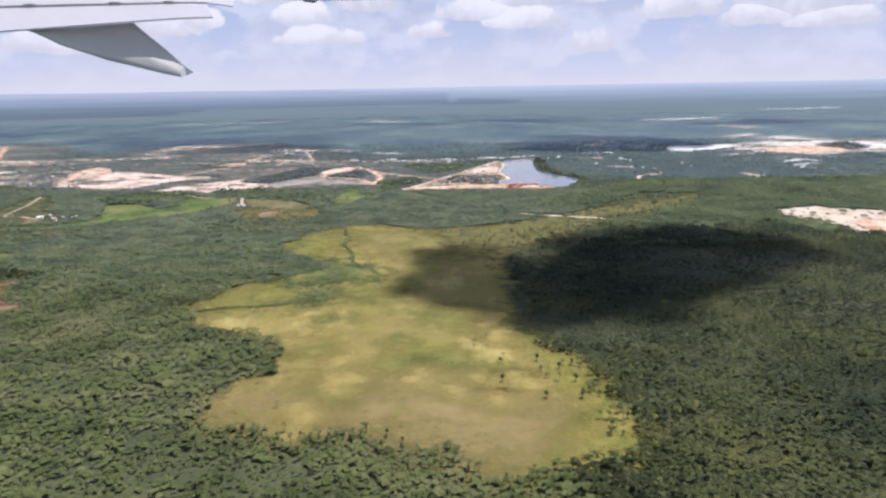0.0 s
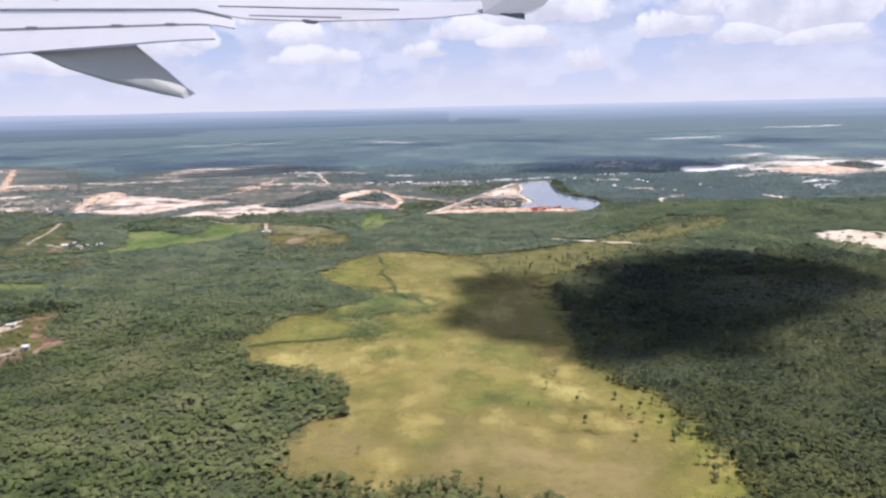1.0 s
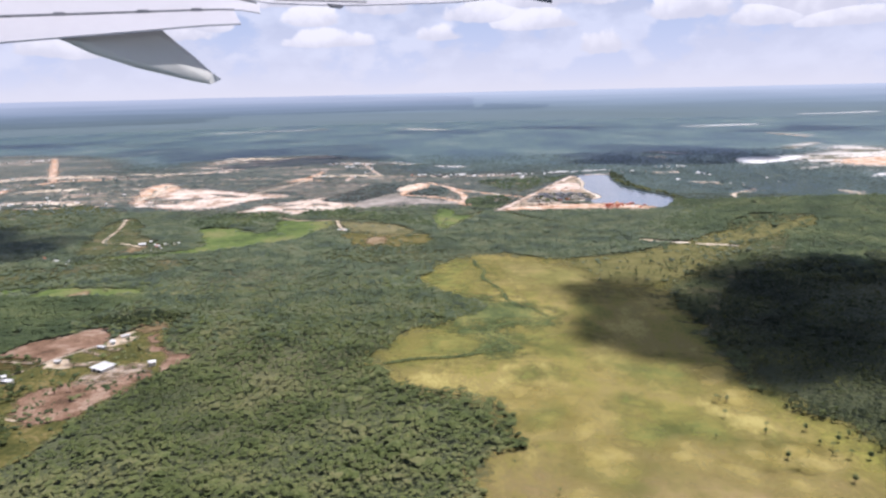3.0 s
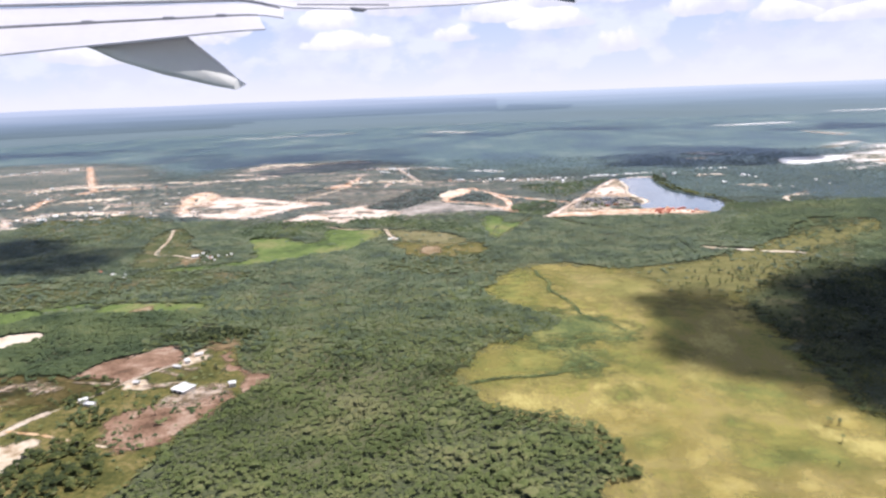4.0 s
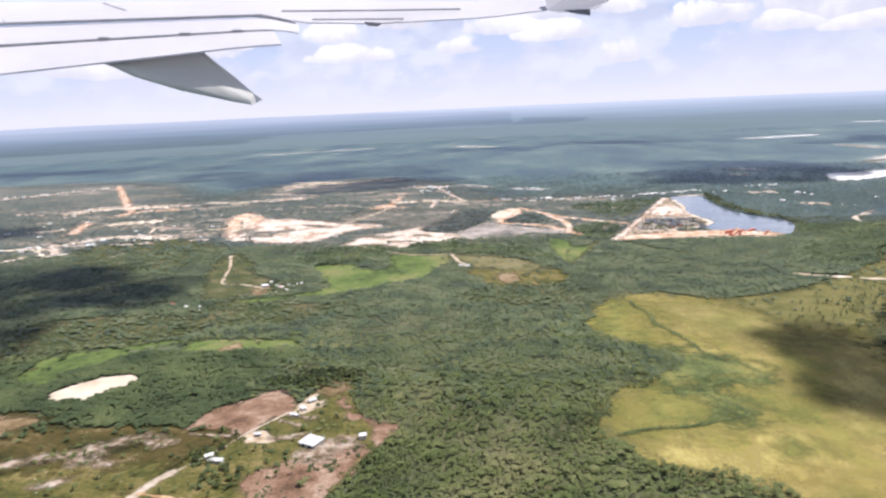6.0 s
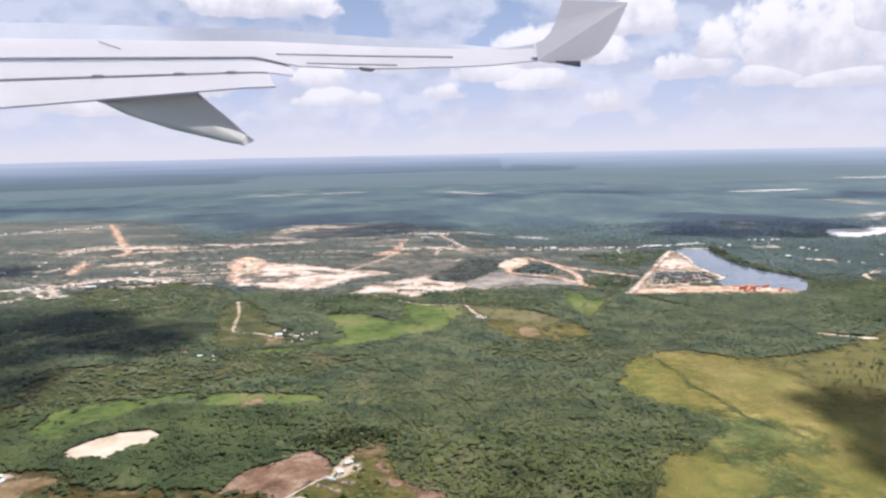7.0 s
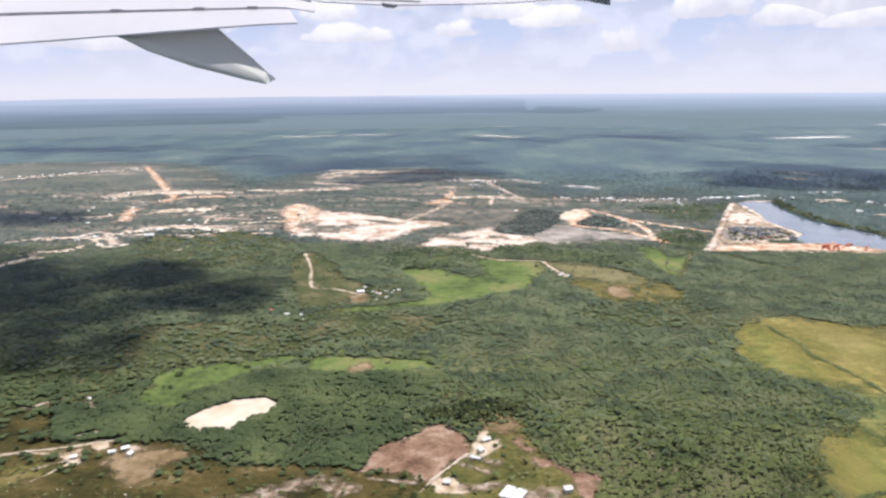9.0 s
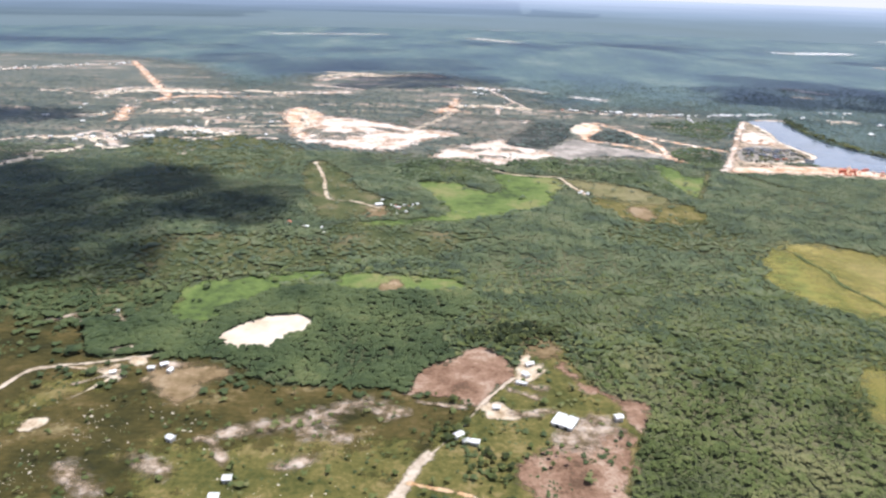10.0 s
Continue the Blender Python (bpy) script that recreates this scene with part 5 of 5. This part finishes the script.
def build_houses():
    rng = np.random.default_rng(31)
    white = house(6.0, 4.0, 1.9, M_ROOF, "small pale house with a zinc roof", group="village houses")
    rusty = house(5.0, 4.0, 1.8, M_RUST, "small house with a rusty red roof", group="village houses")
    big = house(11, 6, 2.4, M_ROOF, "long pale building with a white roof", 2, "building", "village houses")
    white.matrix_basis, rusty.matrix_basis, big.matrix_basis = pose(-401, 749, 0, 0, 0, 20), pose(-469, 691, 0, 0, 0, 70), pose(-700, 1010, 0.3, 0, 0, 10)
    spots = [(-399, 766), (-383, 739), (-376, 731), (-371, 753), (-367, 754), (-383, 724), (-373, 744), (-390, 750), (-462, 687), (-455, 684), (-436, 671), (-211, 812), (-207, 804), (-214, 806), (-534, 519), (-539, 524), (-508, 531)]
    for _ in range(24):
        u = rng.uniform(0, 1)
        spots.append((-1276 + 230 * u, 1610 + 200 * u + rng.uniform(-35, 35)))
    for _ in range(34):
        spots.append((rng.uniform(-900, -560), rng.uniform(930, 1420)))
    for _ in range(20):
        spots.append((rng.uniform(-330, -230), rng.uniform(1300, 1560)))
    for _ in range(6):
        spots.append((rng.uniform(140, 300), rng.uniform(1240, 1310)))
    for _ in range(6):
        spots.append((rng.uniform(250, 420), rng.uniform(1020, 1160)))
    for line, n, wide in (([(-150, 1306), (-92, 1297), (-5, 1284), (65, 1278), (130, 1302), (187, 1312)], 74, 7), ([(-60, 1272), (23, 1251), (54, 1222)], 12, 9), ([(-1249, 1652), (-1184, 1695), (-1116, 1725), (-1029, 1818)], 26, 20), ([(-824, 990), (-799, 1004), (-746, 994), (-715, 1063), (-609, 1049)], 26, 12),
                          ([(274, 1353), (329, 1345)], 8, 8), ([(313, 1246), (337, 1191)], 6, 6), ([(-389, 745), (-366, 748)], 6, 8), ([(-468, 688), (-441, 678)], 6, 4), ([(-334, 1545), (-240, 1530)], 14, 18)):
        for u in rng.uniform(0, len(line) - 1.001, n):
            a, b = line[int(u)], line[int(u) + 1]
            f = u - int(u)
            spots.append((a[0] + f * (b[0] - a[0]) + rng.normal(0, wide / 2), a[1] + f * (b[1] - a[1]) + rng.normal(0, wide / 2)))
    for x, y in spots:
        far = y > 900
        src = big if far and rng.uniform() < 0.35 else rusty if rng.uniform() < 0.12 else white
        s = rng.uniform(0.4, 0.85) if far else rng.uniform(0.38, 0.6)
        ob = copy_thing(src, pose(x, y, 0.3, 0, 0, rng.choice([10, 20, 100, 110]) + rng.uniform(-8, 8)))
        ob.scale = (s, s, s)


build_houses()


def build_farm():
    """The farm at the wood's edge: a long white-roofed shed in two bays and smaller houses."""
    root = new("shed")
    part("wall", box(9.5, 8.0, 2.0), M_WALL, root)
    for x, name in ((-2.75, "roof_sheet"), (2.75, "roof_sheet")):
        bm = box(4.7, 9.4, 0.18, (x, 0, 2.02), 0.03)
        bmesh.ops.rotate(bm, cent=(x, 0, 2.1), matrix=Matrix.Rotation(radians(3), 3, "X"), verts=bm.verts)
        part(name, bm, M_ROOF, root, "white sheet-metal roof bay")
    part("door", box(1.6, 0.1, 1.5, (-2, -4.03, 0)), M_DARK, root)
    part("door", box(1.6, 0.1, 1.5, (2, -4.03, 0)), M_DARK, root)
    tagged(root, "farm shed with two white sheet-metal roof bays", "shed")
    root.matrix_basis = pose(-290, 413, 0.16, 0, 0, -30)
    for w, d, h, x, y, a, label in ((3.4, 3.0, 2.4, -265, 417, 15, "small white block house by the woods"), (3.2, 2.6, 1.8, -460, 394, -25, "small white hut in open scrub"),
                                    (3.2, 3.2, 1.8, -429, 368, 5, "white-roofed hut on open scrub"), (3.4, 3.2, 1.8, -431, 357, 5, "second white-roofed hut on scrub"),
                                    (4.0, 2.8, 1.8, -338, 401, 40, "small pale farm house"), (3.4, 2.6, 1.8, -331, 396, -10, "small white-walled farm house"), (3.0, 2.4, 1.6, -335, 397, 10, "low pale farm outhouse"),
                                    (4.5, 2.2, 1.6, -300, 466, 30, "white-roofed farm building on sand"), (4.0, 2.4, 1.6, -303, 455, 120, "white farm house on sand yard"),
                                    (5.0, 1.6, 1.4, -306, 447, -20, "long low pale farm shed"), (3.0, 2.4, 1.6, -320, 424, 0, "small white hut on a sand patch"),
                                    (3.0, 2.4, 1.6, -490, 453, 10, "white house beside sand track"), (3.4, 2.4, 1.6, -485, 457, 30, "small white-walled house among trees"),
                                    (3.0, 2.2, 1.6, -480, 451, 80, "small white house among trees"), (2.6, 2.2, 1.6, -507, 448, 20, "small white hut by the lane")):
        ob = house(w, d, h, M_ROOF, label, 2)
        ob.matrix_basis = pose(x, y, 0.2, 0, 0, a)


build_farm()


def container():
    root = new("container")
    part("body", box(8, 3.0, 3.0, (0, 0, 0), 0.1), M_RED, root)
    part("door", box(0.12, 2.6, 2.6, (4.05, 0, 0.2)), M_RUST, root)
    return tagged(root, "red painted steel container on sand", "container", group="containers by the lake")


def build_works():
    """Red containers and dark stacks on the lake's sand bank."""
    rng = np.random.default_rng(12)
    first = container()
    first.matrix_basis = pose(100, 925, 0.5, 0, 0, 5)
    for x, y in ((112, 926), (118, 933), (126, 930), (106, 935), (132, 936), (60, 980), (48, 975)):
        ob = copy_thing(first, pose(x, y, 0.53, 0, 0, rng.uniform(-15, 15)))
        ob.scale = (0.7, 0.7, 0.7)
    shed = new("works_shed")
    part("wall", box(8, 4.4, 2.4), M_WALL, shed)
    part("roof", box(9, 5, 0.3, (0, 0, 2.42), 0.05), M_SLATE, shed)
    part("door", box(1.6, 0.1, 1.8, (0, -2.26, 0)), M_DARK, shed)
    tagged(shed, "pale works shed with a dark roof", "shed", group="works sheds by the lake")
    shed.matrix_basis = pose(40, 1000, 0.5, 0, 0, 10)
    for k in range(20):
        copy_thing(shed, pose(rng.uniform(25, 88), rng.uniform(965, 1035), 0.5, 0, 0, rng.uniform(0, 180)))

    heap = new("sand_heap")
    bm = bmesh.new()
    bmesh.ops.create_cone(bm, segments=14, radius1=5.0, radius2=0.5, depth=3.2, cap_ends=True)
    for v in bm.verts:
        v.co.z += 1.6
        v.co += 0.7 * noise.noise_vector(v.co * 0.4) * (1 if v.co.z < 3 else 0.3)
        v.co.z = max(v.co.z, 0)
    part("pile", bm, M_ORANGE, heap)
    tagged(heap, "heap of orange sand at the works", "sand heap", group="sand heaps")
    heap.matrix_basis = pose(20, 940, 0.5)
    for k in range(16):
        x, y = (rng.uniform(0, 130), rng.uniform(915, 940)) if k % 2 else (rng.uniform(30, 100), rng.uniform(985, 1110))
        ob = copy_thing(heap, pose(x if y < 960 else 0.45 * (y - 910) + rng.uniform(-25, 18), y, 0.5, 0, 0, rng.uniform(0, 360)))
        ob.scale = (rng.uniform(0.5, 1.1),) * 3
    for k in range(14):
        ob = copy_thing(first, pose(rng.uniform(85, 145), rng.uniform(908, 934), 0.53, 0, 0, rng.uniform(-40, 40)))
        ob.scale = (rng.uniform(0.35, 0.6),) * 3


build_works()
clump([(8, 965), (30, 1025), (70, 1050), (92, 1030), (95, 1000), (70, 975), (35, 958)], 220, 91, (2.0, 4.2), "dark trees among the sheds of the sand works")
clump([(172, 1240), (190, 1240), (176, 1120), (190, 1050), (206, 1000), (204, 955), (194, 962), (196, 1004), (174, 1050), (163, 1120)], 700, 92, (3.5, 5.5), "dark trees lining the lake's far bank")


# ---- the aircraft's wing, oversized and kilometres off to keep its place in view ----
def sheet(upper, lower, thick):
    """A solid skin between an upper and a lower edge, thickness downwards."""
    bm = bmesh.new()

    def even(line, k):
        line = np.array(line, float)
        xs = np.linspace(line[0, 0], line[-1, 0], k)
        return np.stack([np.interp(xs, line[:, 0], line[:, i]) for i in range(3)], -1)

    k = 24
    u, l = even(upper, k), even(lower, k)
    top = [[bm.verts.new(p) for p in line] for line in (u, 0.5 * (u + l), l)]
    for r, q in zip(top[1:], top[:-1]):
        for i in range(k - 1):
            bm.faces.new((r[i], r[i + 1], q[i + 1], q[i])).smooth = True
    a = [bm.verts.new(p) for p in u]
    b = [bm.verts.new(p) for p in l]
    c = [bm.verts.new(p - np.array((0, 0, thick))) for p in u]
    d = [bm.verts.new(p - np.array((0, 0, thick))) for p in l]
    for i in range(k - 1):
        bm.faces.new((c[i], c[i + 1], d[i + 1], d[i]))
        bm.faces.new((d[i], d[i + 1], b[i + 1], b[i]))
        bm.faces.new((a[i], a[i + 1], c[i + 1], c[i]))
    bm.faces.new((a[0], c[0], d[0], b[0]))
    bm.faces.new((b[-1], d[-1], c[-1], a[-1]))
    return bm


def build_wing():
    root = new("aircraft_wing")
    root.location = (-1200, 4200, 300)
    # edge points follow pixel positions, moved along sight lines to fit the view
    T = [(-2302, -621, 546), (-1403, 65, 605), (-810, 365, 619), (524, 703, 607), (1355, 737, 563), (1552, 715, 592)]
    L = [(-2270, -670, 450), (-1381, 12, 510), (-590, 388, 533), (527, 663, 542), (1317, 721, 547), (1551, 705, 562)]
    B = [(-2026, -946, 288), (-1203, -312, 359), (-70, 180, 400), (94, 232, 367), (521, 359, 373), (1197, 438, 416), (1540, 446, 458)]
    part("leading_edge", sheet(T, L, 6), M_WINGGREY, root, "leading panel with shade put in as blue-grey")
    skin = part("skin", sheet(L, B, 6), M_WING, root)
    # dark strips stand in for the shaded gaps between wing, spoiler and flap
    part("gap_strip", sheet([(-2018, -957, 292), (-1198, -324, 364), (-67, 165, 405), (83, 206, 364)], [(-2015, -961, 282), (-1196, -330, 353), (-67, 161, 393), (73, 198, 351)], 4), M_GAP, skin, "dark strip in place of a panel gap")
    spoiler = part("spoiler", sheet([(-2021, -958, 274), (-1200, -323, 345), (-68, 163, 383), (98, 206, 352)], [(-1910, -1085, 166), (-1130, -454, 247), (-9, 48, 312), (118, 108, 299)], 6), M_WING, root)
    part("gap_strip", sheet([(-1890, -1106, 163), (-1118, -475, 245), (-5, 33, 309)], [(-1887, -1111, 152), (-1117, -479, 235), (-2, 30, 301)], 4), M_GAP, spoiler, "dark strip in place of a panel gap")
    flap = part("flap", sheet([(-1885, -1112, 147), (-1117, -479, 231), (-5, 29, 300)], [(-1731, -1296, -4), (-1010, -680, 99), (73, -149, 219)], 8), M_WING, root)
    for f in (0.30, 0.62, 0.84):
        p = Vector((-1118, -475, 245)).lerp(Vector((-5, 33, 309)), f) * 0.996 + Vector((1035, -4142, -145)) * 0.004
        line = [tuple(p + Vector((x, 0.3 * x, 6))) for x in (-26, 26)]
        part("bracket", sheet(line, [(q[0], q[1] - 4, q[2] - 13) for q in line], 4), M_GAP, flap, "small dark flap bracket")
    for f, end in ((-0.12, 1.0), (0.44, 0.55)):
        a, b = Vector(L[1]).lerp(Vector(L[2]), f), Vector(B[1]).lerp(Vector(B[2]), f + 0.06)
        b = a.lerp(b, end)
        side = Vector((2.5, 1, 0))
        part("seam", sheet([tuple(a.lerp(b, 0.25) - side + Vector((0, 0, 5))), tuple(a.lerp(b, 0.25) + side + Vector((0, 0, 5)))], [tuple(b - side + Vector((0, 0, 5))), tuple(b + side + Vector((0, 0, 5)))], 3), M_GAP, skin, "thin dark panel seam")
    part("hinge_line", sheet([(-11, 293, 441), (478, 446, 461), (1027, 536, 479)], [(-11, 289, 436), (478, 442, 455), (1027, 531, 473)], 4), M_GAP, skin, "dark hinge line of the aileron")
    part("hinge_line", sheet([(169, 264, 390), (687, 395, 406)], [(169, 261, 386), (687, 391, 401)], 4), M_GAP, skin, "thin dark panel line")
    # flap track fairing: a tapering keel under the flap
    bm = bmesh.new()
    top = [(-720, -464, 132), (-525, -327, 157), (-320, -211, 181), (-272, -212, 136), (-173, -204, 49), (-77, -213, -40)]
    low = [(-712, -481, 126), (-596, -444, 61), (-405, -372, -12), (-291, -335, -43), (-175, -295, -76), (-80, -256, -97)]
    rows = []
    for f, out in ((0.0, 0), (0.15, 16), (0.5, 30), (0.85, 18), (1.0, 0)):
        rows.append([bm.verts.new((t[0] + f * (q[0] - t[0]) - 0.2 * out, t[1] + f * (q[1] - t[1]) - out, t[2] + f * (q[2] - t[2]) - 0.05 * out)) for t, q in zip(top, low)])
    rows.append([bm.verts.new((0.5 * (t[0] + q[0]) + 25, 0.5 * (t[1] + q[1]) + 90, 0.5 * (t[2] + q[2]))) for t, q in zip(top, low)])
    for i in range(5):
        for r in range(6):
            p, q = rows[r], rows[(r + 1) % 6]
            bm.faces.new((p[i], p[i + 1], q[i + 1], q[i])).smooth = True
    bm.faces.new([r[0] for r in rows])
    bm.faces.new([r[-1] for r in reversed(rows)])
    bmesh.ops.recalc_face_normals(bm, faces=bm.faces)
    part("flap_fairing", bm, M_FAIRING, root, "grey tapering flap track fairing")
    bm = bmesh.new()
    pts = [(1550, 695, 595), (1602, 684, 618), (1644, 676, 661), (1678, 668, 727), (1722, 650, 857), (2108, 569, 834), (2075, 580, 757), (2038, 600, 676), (1998, 620, 604),
           (1945, 640, 540), (1868, 655, 495), (1780, 672, 477), (1640, 684, 476), (1567, 687, 488)]
    eye_point = Vector((1035, -4142, -145))        # a mean camera position; lower points are pulled to it to catch sun
    f = bm.faces.new([bm.verts.new(eye_point + (Vector(p) - eye_point) * (1 - 0.00015 * max(0, 857 - p[2]))) for p in pts])
    made = bmesh.ops.extrude_face_region(bm, geom=[f])["geom"]
    bmesh.ops.translate(bm, vec=(6, 24, 0), verts=[v for v in made if isinstance(v, bmesh.types.BMVert)])
    bmesh.ops.recalc_face_normals(bm, faces=bm.faces)
    part("winglet", bm, M_WING, root, "upturned wing tip")
    part("hinge_cover", sheet([(467, 301, 378), (560, 313, 371)], [(484, 299, 362), (540, 305, 358)], 8), M_GAP, root, "small dark hinge cover")
    part("tip_light", sheet([(1633, 358, 446), (1777, 336, 448)], [(1698, 348, 431), (1778, 338, 419)], 8), M_GAP, root, "dark tail light housing at the tip")
    # the tip is lowered to fit its average height in the camera's view
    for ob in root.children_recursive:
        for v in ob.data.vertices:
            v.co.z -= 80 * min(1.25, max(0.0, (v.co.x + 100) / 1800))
    tagged(root, "white aircraft wing with flaps, fairing and upturned tip", "wing")


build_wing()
